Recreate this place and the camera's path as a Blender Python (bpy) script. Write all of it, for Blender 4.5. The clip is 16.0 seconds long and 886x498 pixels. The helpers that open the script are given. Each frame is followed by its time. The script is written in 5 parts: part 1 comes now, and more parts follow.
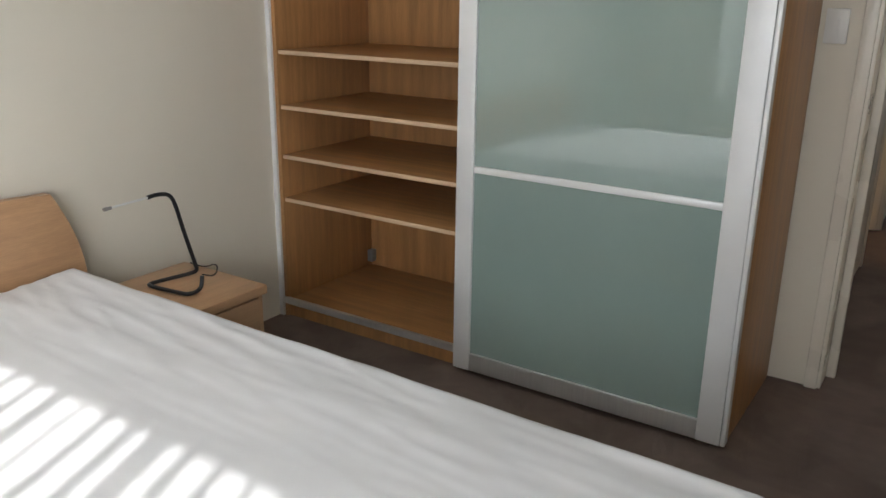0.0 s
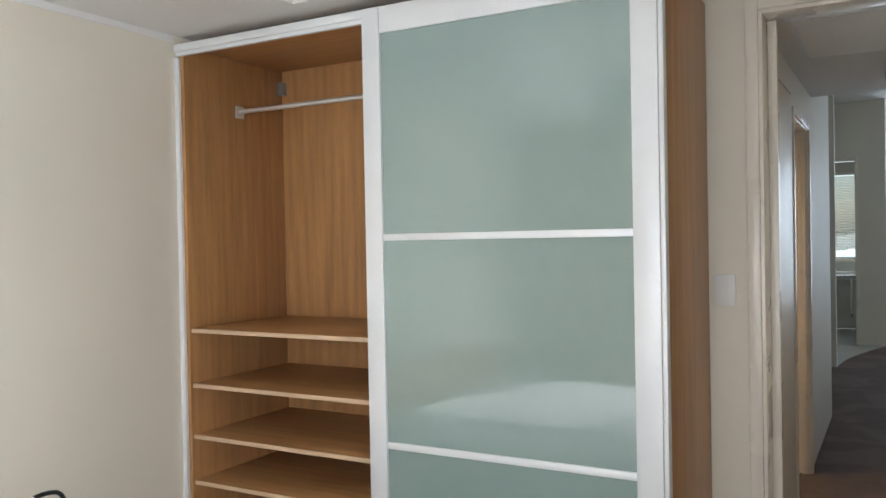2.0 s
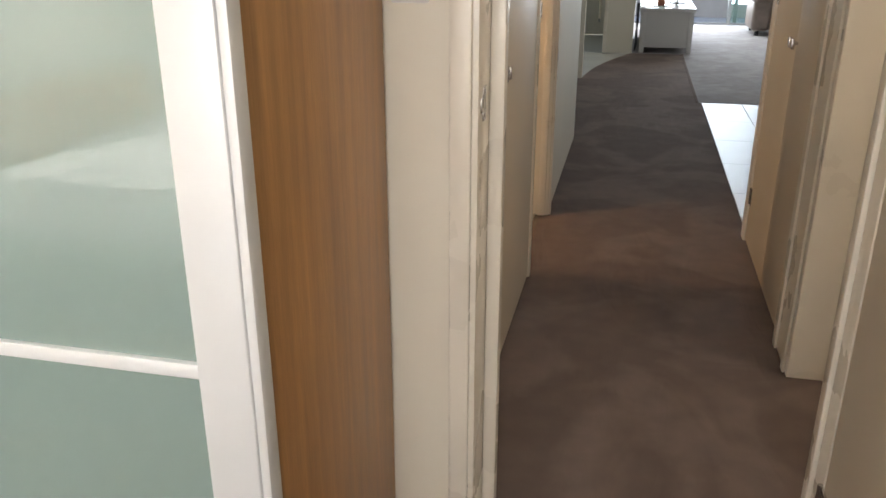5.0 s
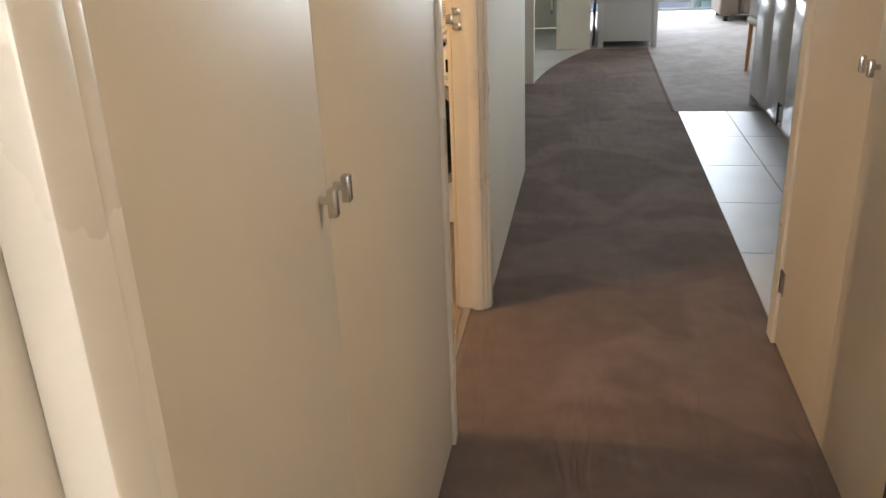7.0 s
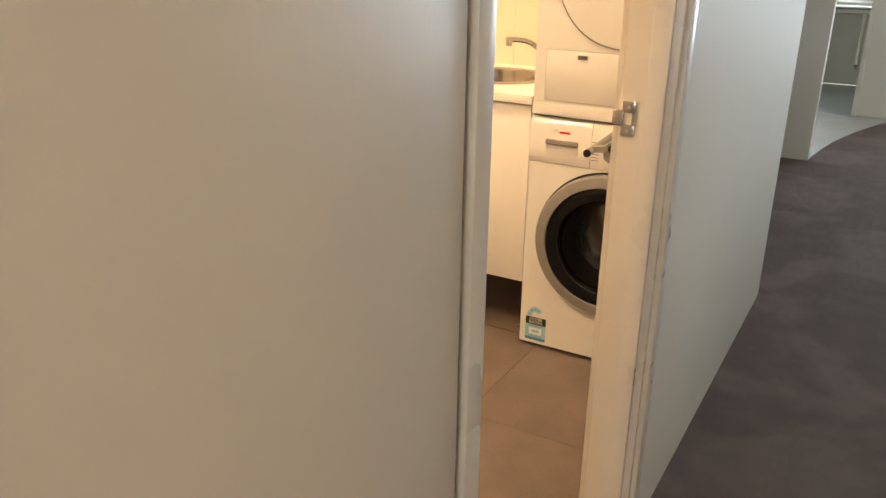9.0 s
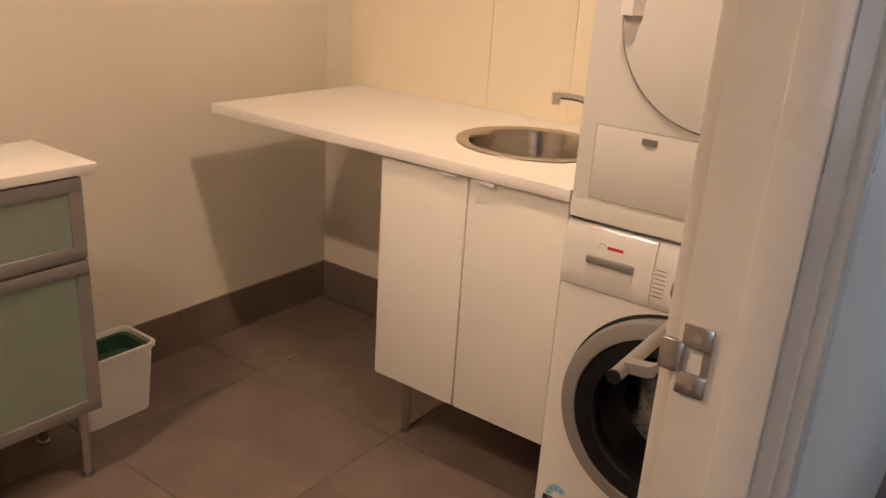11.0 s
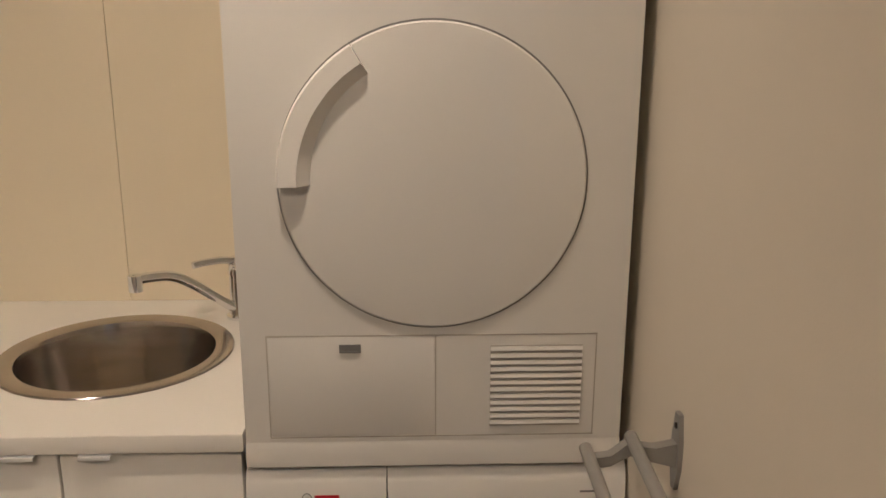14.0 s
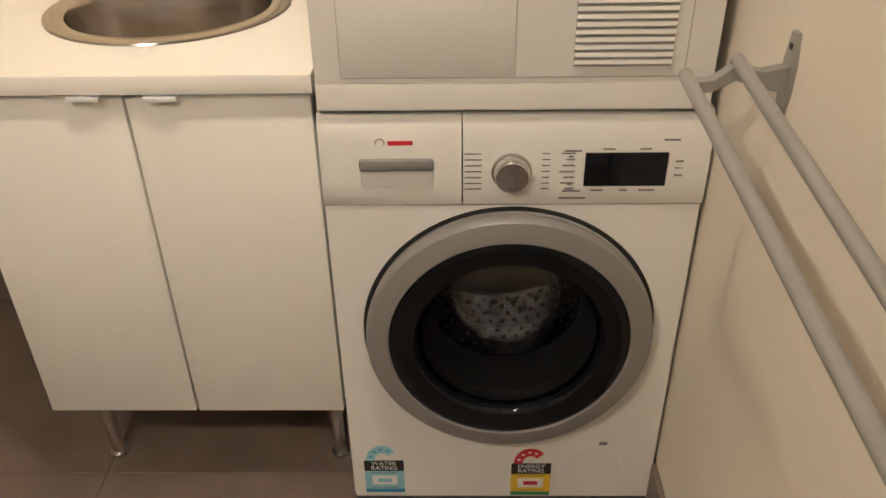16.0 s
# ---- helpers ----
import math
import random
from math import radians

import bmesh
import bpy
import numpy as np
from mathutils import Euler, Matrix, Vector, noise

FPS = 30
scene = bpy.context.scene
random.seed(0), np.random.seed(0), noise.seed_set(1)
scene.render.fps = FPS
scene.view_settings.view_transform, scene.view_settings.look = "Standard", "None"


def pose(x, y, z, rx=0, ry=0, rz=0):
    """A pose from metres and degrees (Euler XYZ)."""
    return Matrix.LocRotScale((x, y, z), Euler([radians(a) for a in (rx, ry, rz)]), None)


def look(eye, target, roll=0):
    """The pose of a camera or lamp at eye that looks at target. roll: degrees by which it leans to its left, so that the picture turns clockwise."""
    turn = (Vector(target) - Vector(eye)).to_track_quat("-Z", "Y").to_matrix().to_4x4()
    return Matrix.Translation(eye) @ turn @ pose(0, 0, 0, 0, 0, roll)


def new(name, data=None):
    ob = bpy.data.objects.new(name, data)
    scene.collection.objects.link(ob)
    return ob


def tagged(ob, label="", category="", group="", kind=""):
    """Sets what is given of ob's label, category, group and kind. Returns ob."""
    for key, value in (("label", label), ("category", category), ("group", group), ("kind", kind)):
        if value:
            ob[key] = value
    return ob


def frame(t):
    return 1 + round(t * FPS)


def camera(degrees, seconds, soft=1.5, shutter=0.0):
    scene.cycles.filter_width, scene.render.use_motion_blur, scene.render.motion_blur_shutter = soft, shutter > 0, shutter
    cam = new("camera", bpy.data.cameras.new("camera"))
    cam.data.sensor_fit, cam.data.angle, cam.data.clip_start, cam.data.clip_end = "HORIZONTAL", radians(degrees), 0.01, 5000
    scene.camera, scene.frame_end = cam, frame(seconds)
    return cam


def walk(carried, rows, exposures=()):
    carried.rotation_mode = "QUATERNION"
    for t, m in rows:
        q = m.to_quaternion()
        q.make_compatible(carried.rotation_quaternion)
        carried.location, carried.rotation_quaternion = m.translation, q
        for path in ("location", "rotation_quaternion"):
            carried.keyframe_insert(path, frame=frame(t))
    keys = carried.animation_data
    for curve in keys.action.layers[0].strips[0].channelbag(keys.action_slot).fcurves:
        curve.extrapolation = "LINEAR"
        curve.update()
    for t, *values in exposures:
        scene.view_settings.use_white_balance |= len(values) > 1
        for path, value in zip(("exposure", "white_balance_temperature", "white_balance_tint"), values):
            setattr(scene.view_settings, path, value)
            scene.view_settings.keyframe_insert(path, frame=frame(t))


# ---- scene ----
cam = camera(57.1, 16.0)
PATH = [
    (0, (0.451, -0.883, 1.439), (-0.594, 0.709, 0.826), 0.8),
    (0.5, (0.478, -0.816, 1.446), (-0.476, 0.828, 0.824), 0.6),
    (1, (0.496, -0.812, 1.465), (-0.463, 0.869, 0.963), -0.1),
    (1.5, (0.51, -0.826, 1.51), (-0.473, 0.898, 1.257), -0.8),
    (2, (0.535, -0.798, 1.537), (-0.444, 0.946, 1.51), -1.1),
    (2.5, (0.532, -0.721, 1.546), (-0.401, 1.048, 1.577), -1.3),
    (3, (0.494, -0.573, 1.518), (-0.349, 1.238, 1.424), 0.3),
    (3.5, (0.447, -0.327, 1.479), (-0.227, 1.51, 1.061), 0.4),
    (4, (0.479, -0.027, 1.439), (-0.092, 1.807, 0.879), 1.9),
    (4.5, (0.449, 0.309, 1.417), (-0.039, 2.125, 0.737), 1.1),
    (6.8, (0.37, 1.944, 1.332), (0.071, 3.772, 0.577), -2.5),
    (7, (0.381, 2.072, 1.341), (0.039, 3.899, 0.601), -2.4),
    (7.5, (0.378, 2.35, 1.369), (-0.105, 4.179, 0.72), -1.9),
    (8, (0.405, 2.634, 1.358), (-0.167, 4.446, 0.734), -0.7),
    (8.5, (0.437, 2.92, 1.365), (-0.358, 4.63, 0.697), -0.9),
    (10.8, (0.186, 4.049, 1.382), (-0.904, 5.572, 0.681), 4.2),
    (11, (0.145, 4.118, 1.386), (-0.953, 5.643, 0.703), 3.8),
    (11.5, (0.002, 4.259, 1.383), (-0.967, 5.878, 0.721), 1.1),
    (12, (-0.153, 4.384, 1.375), (-0.829, 6.112, 0.629), 0.3),
    (12.5, (-0.266, 4.499, 1.401), (-0.703, 6.298, 0.643), 2.5),
    (13, (-0.361, 4.569, 1.438), (-0.49, 6.44, 0.745), 1.1),
    (13.5, (-0.386, 4.572, 1.474), (-0.374, 6.491, 0.91), 0.3),
    (14, (-0.397, 4.561, 1.486), (-0.32, 6.498, 0.995), 0.2),
    (14.5, (-0.399, 4.56, 1.475), (-0.322, 6.474, 0.899), 0.4),
    (15, (-0.43, 4.574, 1.41), (-0.38, 6.391, 0.576), 0.9),
    (15.5, (-0.449, 4.584, 1.349), (-0.456, 6.3, 0.322), -0.0),
    (16, (-0.445, 4.585, 1.331), (-0.481, 6.264, 0.245), -0.9),
]
EXPOSURES = [(0, 0.05, 6300, 10), (1.0, 0.3, 6250, 10), (2.0, 0.5, 6150, 10), (3.0, 0.4, 6250, 11), (4.5, 0.9, 6800, 13), (7.0, 1.65, 6950, 14), (8.5, 1.8, 6800, 11), (11, 1.05, 5700, 20), (12.5, 0.85, 5100, 10), (14, 0.35, 4950, 10), (15, 0.7, 4900, 8), (16, 1.15, 4850, 6)]
walk(cam, [(t, look(eye, target, roll)) for t, eye, target, roll in PATH], EXPOSURES)

# ---- light ----
world = bpy.data.worlds.new("world")
scene.world = world
world.use_nodes = True
SUN_EL, SUN_AZ = 34.0, 159.0
_n = world.node_tree
sky = _n.nodes.new("ShaderNodeTexSky")
sky.sky_type, sky.sun_disc = "NISHITA", False
sky.sun_elevation, sky.sun_rotation = radians(SUN_EL), radians(SUN_AZ)
_n.links.new(sky.outputs[0], _n.nodes["Background"].inputs[0])
_n.nodes["Background"].inputs[1].default_value = 0.11


def lamp(name, kind, m, energy, color=(1, 1, 1), **kw):
    data = bpy.data.lights.new(name, kind)
    data.energy, data.color = energy, color
    if "size" in kw and kind == "AREA":
        data.shape, data.size, data.size_y = "RECTANGLE", kw["size"][0], kw["size"][1]
    if "radius" in kw:
        data.shadow_soft_size = kw["radius"]
    if "angle" in kw:
        data.angle = radians(kw["angle"])
    if "spread" in kw:
        data.spread = radians(kw["spread"])
    if "cone" in kw:
        data.spot_size, data.spot_blend = radians(kw["cone"]), 0.6
    ob = new(name, data)
    ob.matrix_world = m
    return ob


# the sun stands behind the bedroom window, towards -y
_az, _el = radians(SUN_AZ), radians(SUN_EL)
_dir = Vector((math.sin(_az) * math.cos(_el), math.cos(_az) * math.cos(_el), math.sin(_el)))
lamp("sun", "SUN", look(_dir * 30, (0, 0, 0)), 5.0, (1.0, 0.96, 0.90), angle=0.6)
# sky light in the window openings
lamp("bedroom_window_light", "AREA", look((0.05, -2.13, 1.45), (-1.9, 0.1, 1.8)), 40, (0.93, 0.96, 1.0), size=(2.3, 1.4))
lamp("balcony_light", "AREA", look((1.6, 15.15, 1.6), (1.5, 10, 0.6)), 110, (0.74, 0.86, 1.0), size=(2.8, 2.6))
lamp("bathroom_window_light", "AREA", look((-0.3, 13.3, 1.75), (-0.2, 10, 0.8)), 5, (0.86, 0.97, 1.0), size=(0.8, 1.3))
# cool fill added inside the kitchen, which has no window opening
lamp("kitchen_fill_light", "AREA", look((3.7, 7.3, 1.6), (1.0, 7.0, 0.4)), 8, (0.72, 0.85, 1.0), size=(1.4, 1.0))
# warm downlights of the laundry, and a fill lamp added in the unseen entry
for x, y, watts, aim in ((-0.58, 5.28, 4.8, (-1.05, 6.0, 0.9)), (-1.38, 4.0, 7.0, (-1.0, 4.95, 0.0))):
    lamp("laundry_downlight_lamp", "AREA", look((x, y, 2.385), aim), watts, (1.0, 0.68, 0.39), size=(0.06, 0.06), spread=125)
lamp("entry_fill_lamp", "AREA", look((1.65, 2.85, 2.36), (1.55, 2.9, 0)), 3.6, (1.0, 0.90, 0.78), size=(0.3, 0.3))

# ---- materials ----


def mat(name, color, rough=0.5, metal=0.0, vary=0.06, scale=6.0, fine=60.0, bump=0.0, stretch=(1, 1, 1), coat=0.0, grain=0.0, tint=None, spec=0.5, coat_ior=1.5):
    m = bpy.data.materials.new(name)
    m.use_nodes = True
    nt = m.node_tree
    b = nt.nodes["Principled BSDF"]
    tc = nt.nodes.new("ShaderNodeTexCoord")
    mp = nt.nodes.new("ShaderNodeMapping")
    mp.inputs["Scale"].default_value = stretch
    nt.links.new(tc.outputs["Object"], mp.inputs[0])
    n1 = nt.nodes.new("ShaderNodeTexNoise")
    n1.inputs["Scale"].default_value, n1.inputs["Detail"].default_value = scale, 8
    n2 = nt.nodes.new("ShaderNodeTexNoise")
    n2.inputs["Scale"].default_value, n2.inputs["Detail"].default_value = fine, 3
    for n in (n1, n2):
        nt.links.new(mp.outputs[0], n.inputs["Vector"])
    mix = nt.nodes.new("ShaderNodeMix")
    mix.data_type = "RGBA"
    dark = tint or [c * (1 - 2 * vary) for c in color]
    light = [min(1, c * (1 + 2 * vary)) for c in color]
    mix.inputs[6].default_value, mix.inputs[7].default_value = (*dark, 1), (*light, 1)
    ramp = nt.nodes.new("ShaderNodeMapRange")
    ramp.inputs[1].default_value, ramp.inputs[2].default_value = 0.3, 0.7
    nt.links.new(n1.outputs[0], ramp.inputs[0])
    nt.links.new(ramp.outputs[0], mix.inputs[0])
    out = mix.outputs[2]
    if grain:
        mx = nt.nodes.new("ShaderNodeMix")
        mx.data_type, mx.blend_type = "RGBA", "MULTIPLY"
        mx.inputs[0].default_value = grain
        r2 = nt.nodes.new("ShaderNodeMapRange")
        r2.inputs[1].default_value, r2.inputs[2].default_value = 0.3, 0.7
        nt.links.new(n2.outputs[0], r2.inputs[0])
        nt.links.new(out, mx.inputs[6])
        nt.links.new(r2.outputs[0], mx.inputs[7])
        out = mx.outputs[2]
    nt.links.new(out, b.inputs["Base Color"])
    rr = nt.nodes.new("ShaderNodeMapRange")
    rr.inputs[3].default_value, rr.inputs[4].default_value = max(0.02, rough * 0.85), min(1, rough * 1.15)
    nt.links.new(n1.outputs[0], rr.inputs[0])
    nt.links.new(rr.outputs[0], b.inputs["Roughness"])
    b.inputs["Metallic"].default_value = metal
    b.inputs["Coat Weight"].default_value = coat
    b.inputs["Coat Roughness"].default_value = 0.03
    b.inputs["Coat IOR"].default_value = coat_ior
    b.inputs["Specular IOR Level"].default_value = spec
    if bump:
        bp = nt.nodes.new("ShaderNodeBump")
        bp.inputs["Strength"].default_value, bp.inputs["Distance"].default_value = bump, 0.004
        nt.links.new(n2.outputs[0], bp.inputs["Height"])
        nt.links.new(bp.outputs[0], b.inputs["Normal"])
    return m


def glow(name, color, strength):
    m = bpy.data.materials.new(name)
    m.use_nodes = True
    b = m.node_tree.nodes["Principled BSDF"]
    b.inputs["Base Color"].default_value = (*color, 1)
    b.inputs["Emission Color"].default_value = (*color, 1)
    b.inputs["Emission Strength"].default_value = strength
    return m


def glass(name, color=(1, 1, 1), rough=0.0):
    m = bpy.data.materials.new(name)
    m.use_nodes = True
    b = m.node_tree.nodes["Principled BSDF"]
    b.inputs["Base Color"].default_value = (*color, 1)
    b.inputs["Roughness"].default_value = rough
    b.inputs["Transmission Weight"].default_value = 1.0
    b.inputs["IOR"].default_value = 1.45
    return m


M_WALL = mat("cream_wall_paint", (0.81, 0.755, 0.645), 0.6, vary=0.015, scale=1.2, fine=220, bump=0.06)
M_CEIL = mat("white_ceiling_paint", (0.83, 0.82, 0.79), 0.7, vary=0.012, scale=1.5, fine=180, bump=0.05)
M_TRIM = mat("cream_gloss_paint", (0.82, 0.76, 0.66), 0.28, vary=0.02, scale=3, fine=80, bump=0.03)
M_DOOR = mat("beige_satin_door_paint", (0.74, 0.66, 0.54), 0.42, vary=0.02, scale=2, fine=150, bump=0.05, stretch=(1, 1, 0.3))


def carpet(name, dark, light, creases):
    """Cut pile: soft brushed patches with drifting edges, short tufts and a few long creases."""
    m = mat(name, light, 0.95, vary=0.05, scale=9, fine=380, bump=0.8, grain=0.22, spec=0.12)
    nt = m.node_tree
    b = nt.nodes["Principled BSDF"]
    src = b.inputs["Base Color"].links[0].from_socket
    tc = nt.nodes.new("ShaderNodeTexCoord")
    n = nt.nodes.new("ShaderNodeTexNoise")
    n.inputs["Scale"].default_value, n.inputs["Detail"].default_value, n.inputs["Distortion"].default_value = 1.7, 5, 0.9
    nt.links.new(tc.outputs["Object"], n.inputs["Vector"])
    rp = nt.nodes.new("ShaderNodeMapRange")
    rp.inputs[1].default_value, rp.inputs[2].default_value = 0.44, 0.53
    nt.links.new(n.outputs[0], rp.inputs[0])
    mx = nt.nodes.new("ShaderNodeMix")
    mx.data_type, mx.blend_type = "RGBA", "MULTIPLY"
    mx.inputs[7].default_value = (*[d / l for d, l in zip(dark, light)], 1)
    nt.links.new(rp.outputs[0], mx.inputs[0])
    nt.links.new(src, mx.inputs[6])
    nt.links.new(mx.outputs[2], b.inputs["Base Color"])
    mp = nt.nodes.new("ShaderNodeMapping")
    mp.inputs["Scale"].default_value = (3.4, 1.1, 1)
    n3 = nt.nodes.new("ShaderNodeTexNoise")
    n3.inputs["Scale"].default_value, n3.inputs["Detail"].default_value, n3.inputs["Distortion"].default_value = 2.2, 3, 1.2
    nt.links.new(tc.outputs["Object"], mp.inputs[0])
    nt.links.new(mp.outputs[0], n3.inputs["Vector"])
    bp = nt.nodes.new("ShaderNodeBump")
    bp.inputs["Strength"].default_value, bp.inputs["Distance"].default_value = creases, 0.03
    nt.links.new(n3.outputs[0], bp.inputs["Height"])
    nt.links.new(b.inputs["Normal"].links[0].from_socket, bp.inputs["Normal"])
    nt.links.new(bp.outputs[0], b.inputs["Normal"])
    return m


M_CARPET = carpet("taupe_carpet", (0.200, 0.149, 0.127), (0.245, 0.186, 0.160), 0.45)
M_CARPET2 = carpet("light_carpet", (0.40, 0.37, 0.36), (0.45, 0.42, 0.41), 0.15)
M_OAK = mat("oak_veneer", (0.47, 0.245, 0.095), 0.38, vary=0.10, scale=5, fine=55, bump=0.04, stretch=(6, 6, 0.35), grain=0.16)
M_OAKH = mat("oak_veneer_flat", (0.47, 0.245, 0.095), 0.36, vary=0.10, scale=5, fine=55, bump=0.04, stretch=(0.35, 6, 6), grain=0.16)
M_EDGE = mat("oak_edge_band", (0.66, 0.47, 0.30), 0.4, vary=0.06, scale=8, fine=80, stretch=(0.4, 6, 6), grain=0.1)
M_BEECH = mat("beech_veneer", (0.55, 0.33, 0.18), 0.35, vary=0.07, scale=5, fine=70, stretch=(5, 0.4, 5), grain=0.12)
M_ALU = mat("brushed_aluminium", (0.78, 0.79, 0.80), 0.34, metal=0.75, vary=0.02, scale=4, fine=300, bump=0.03, stretch=(30, 30, 0.6))
M_ALUW = mat("satin_aluminium_bar", (0.82, 0.83, 0.84), 0.45, metal=0.2, vary=0.02, scale=4, fine=200)
M_GGLASS = mat("green_backed_glass", (0.28, 0.37, 0.345), 0.02, vary=0.015, scale=1.5, fine=50)
M_GGLASS.node_tree.nodes["Principled BSDF"].inputs["IOR"].default_value = 2.0
M_SHEET = mat("white_bed_sheet", (0.80, 0.81, 0.83), 0.85, vary=0.02, scale=4, fine=500, bump=0.25)
M_BLACK = mat("black_enamel", (0.012, 0.012, 0.014), 0.3, vary=0.1, scale=20)
M_RUBBER = mat("black_rubber", (0.01, 0.01, 0.011), 0.6, vary=0.1, scale=20)
M_WHITEP = mat("white_plastic", (0.80, 0.79, 0.76), 0.3, vary=0.01, scale=4)
M_APPL = mat("white_enamelled_steel", (0.82, 0.81, 0.78), 0.16, vary=0.008, scale=2, coat=0.4)
M_DRYER = mat("greyed_white_enamel", (0.72, 0.71, 0.68), 0.25, vary=0.008, scale=2, coat=0.9)
M_LAM = mat("white_laminate", (0.84, 0.82, 0.77), 0.32, vary=0.01, scale=3)
M_STEEL = mat("satin_stainless_steel", (0.62, 0.60, 0.57), 0.22, metal=1.0, vary=0.05, scale=10, fine=160, bump=0.04, stretch=(1, 1, 8))
M_DRUM = mat("polished_drum_steel", (0.42, 0.42, 0.41), 0.10, metal=1.0, vary=0.03, scale=6)
M_SINK = mat("brushed_sink_steel", (0.50, 0.46, 0.42), 0.17, metal=1.0, vary=0.06, scale=8, fine=160, stretch=(1, 1, 8))
M_CHROME = mat("chrome", (0.85, 0.85, 0.86), 0.06, metal=1.0, vary=0.01)
M_SILVER = mat("silver_plastic", (0.27, 0.262, 0.25), 0.42, metal=0.15, vary=0.02, scale=8)
M_GREYROD = mat("grey_powder_coat", (0.36, 0.355, 0.335), 0.38, metal=0.3, vary=0.03, scale=14)
M_DARKG = mat("smoked_black_plastic", (0.006, 0.007, 0.009), 0.06, vary=0.05, scale=6, spec=0.3)
M_SPLASH = mat("cream_splashback", (0.82, 0.74, 0.56), 0.16, vary=0.015, scale=2, fine=90, bump=0.02)
M_LTILE = mat("brown_floor_tile", (0.19, 0.147, 0.118), 0.42, vary=0.10, scale=5, fine=120, bump=0.12, grain=0.12)
M_GROUT = mat("dark_grout", (0.17, 0.135, 0.11), 0.9, vary=0.1, scale=20)
M_KTILE = mat("pale_grey_floor_tile", (0.46, 0.46, 0.47), 0.38, vary=0.03, scale=3, fine=90, bump=0.03)
M_PGROUT = mat("pale_grout", (0.42, 0.40, 0.38), 0.9, vary=0.06, scale=20)
M_BTILE = mat("bathroom_tile", (0.62, 0.62, 0.58), 0.2, vary=0.03, scale=3)
M_GREYTILE = mat("grey_bathroom_tile", (0.24, 0.26, 0.26), 0.3, vary=0.05, scale=4)
M_GREEN = mat("dark_green_plastic", (0.03, 0.09, 0.05), 0.4, vary=0.05, scale=10)
M_RED = mat("red_print", (0.55, 0.02, 0.03), 0.4)
M_GAPSHADE = mat("painted_gap_shade", (0.42, 0.40, 0.36), 0.5)
M_PRINT = mat("grey_print", (0.20, 0.20, 0.20), 0.5)
M_LBLUE = mat("pale_blue_print", (0.33, 0.62, 0.72), 0.45)
M_BLUE = mat("blue_print", (0.05, 0.25, 0.50), 0.45)
M_YEL = mat("yellow_print", (0.85, 0.58, 0.02), 0.45)
M_GRN = mat("green_print", (0.05, 0.30, 0.12), 0.45)
M_PWHITE = mat("white_print", (0.85, 0.85, 0.85), 0.45)
M_PBLACK = mat("black_print", (0.015, 0.015, 0.015), 0.45)
M_VGLASS = mat("vanity_frosted_glass", (0.26, 0.32, 0.26), 0.35, vary=0.03, scale=4, coat=0.6)
M_LEATHER = mat("taupe_leather", (0.20, 0.155, 0.13), 0.45, vary=0.10, scale=6, fine=140, bump=0.2)
M_CHERRY = mat("red_brown_wood", (0.30, 0.10, 0.05), 0.35, vary=0.1, scale=5, stretch=(6, 6, 0.5))
M_CHAIRW = mat("orange_beech", (0.50, 0.24, 0.10), 0.35, vary=0.08, scale=5, stretch=(6, 6, 0.5))
M_SHADE = mat("cream_lamp_shade", (0.62, 0.58, 0.55), 0.8, vary=0.04, scale=20, fine=300, bump=0.1)
M_WINF = mat("grey_window_frame", (0.35, 0.37, 0.38), 0.35, metal=0.6, vary=0.03)
M_STONE = mat("rendered_parapet", (0.50, 0.47, 0.48), 0.8, vary=0.04, scale=4, fine=120, bump=0.2)
M_PAVE = mat("balcony_paving", (0.50, 0.52, 0.58), 0.6, vary=0.05, scale=4)
M_BENCH = mat("kitchen_cabinet_white", (0.58, 0.57, 0.56), 0.2, vary=0.01, scale=3, coat=0.3)
M_BARK = mat("bark", (0.12, 0.09, 0.06), 0.9, vary=0.2, scale=14, bump=0.4)
M_LEAF = mat("leaf_green", (0.12, 0.20, 0.05), 0.5, vary=0.25, scale=3)
M_GROUND = mat("garden_ground", (0.22, 0.21, 0.16), 0.9, vary=0.15, scale=0.4)
M_BLIND = mat("white_blind_slat", (0.80, 0.80, 0.78), 0.5, vary=0.02)
M_CLEAR = glass("clear_glass")
M_TINT = glass("green_tinted_glass", (0.70, 0.90, 0.82))
M_LAMPG = glow("downlight_lens", (1.0, 0.72, 0.42), 6.0)

# ---- building helpers ----
BASE = {}


def bx(x0, x1, y0, y1, z0, z1, bev=0.0, seg=2):
    bm = bmesh.new()
    bmesh.ops.create_cube(bm, size=1.0)
    for v in bm.verts:
        v.co = Vector((x0 + (v.co.x + 0.5) * (x1 - x0), y0 + (v.co.y + 0.5) * (y1 - y0), z0 + (v.co.z + 0.5) * (z1 - z0)))
    if bev:
        bmesh.ops.bevel(bm, geom=bm.edges[:], offset=bev, segments=seg, affect="EDGES", profile=0.5)
    return bm


def join(*bms):
    out = bmesh.new()
    for b in bms:
        me = bpy.data.meshes.new("tmp")
        b.to_mesh(me)
        b.free()
        out.from_mesh(me)
        bpy.data.meshes.remove(me)
    return out


def moved(bm, m):
    bmesh.ops.transform(bm, matrix=m, verts=bm.verts)
    return bm


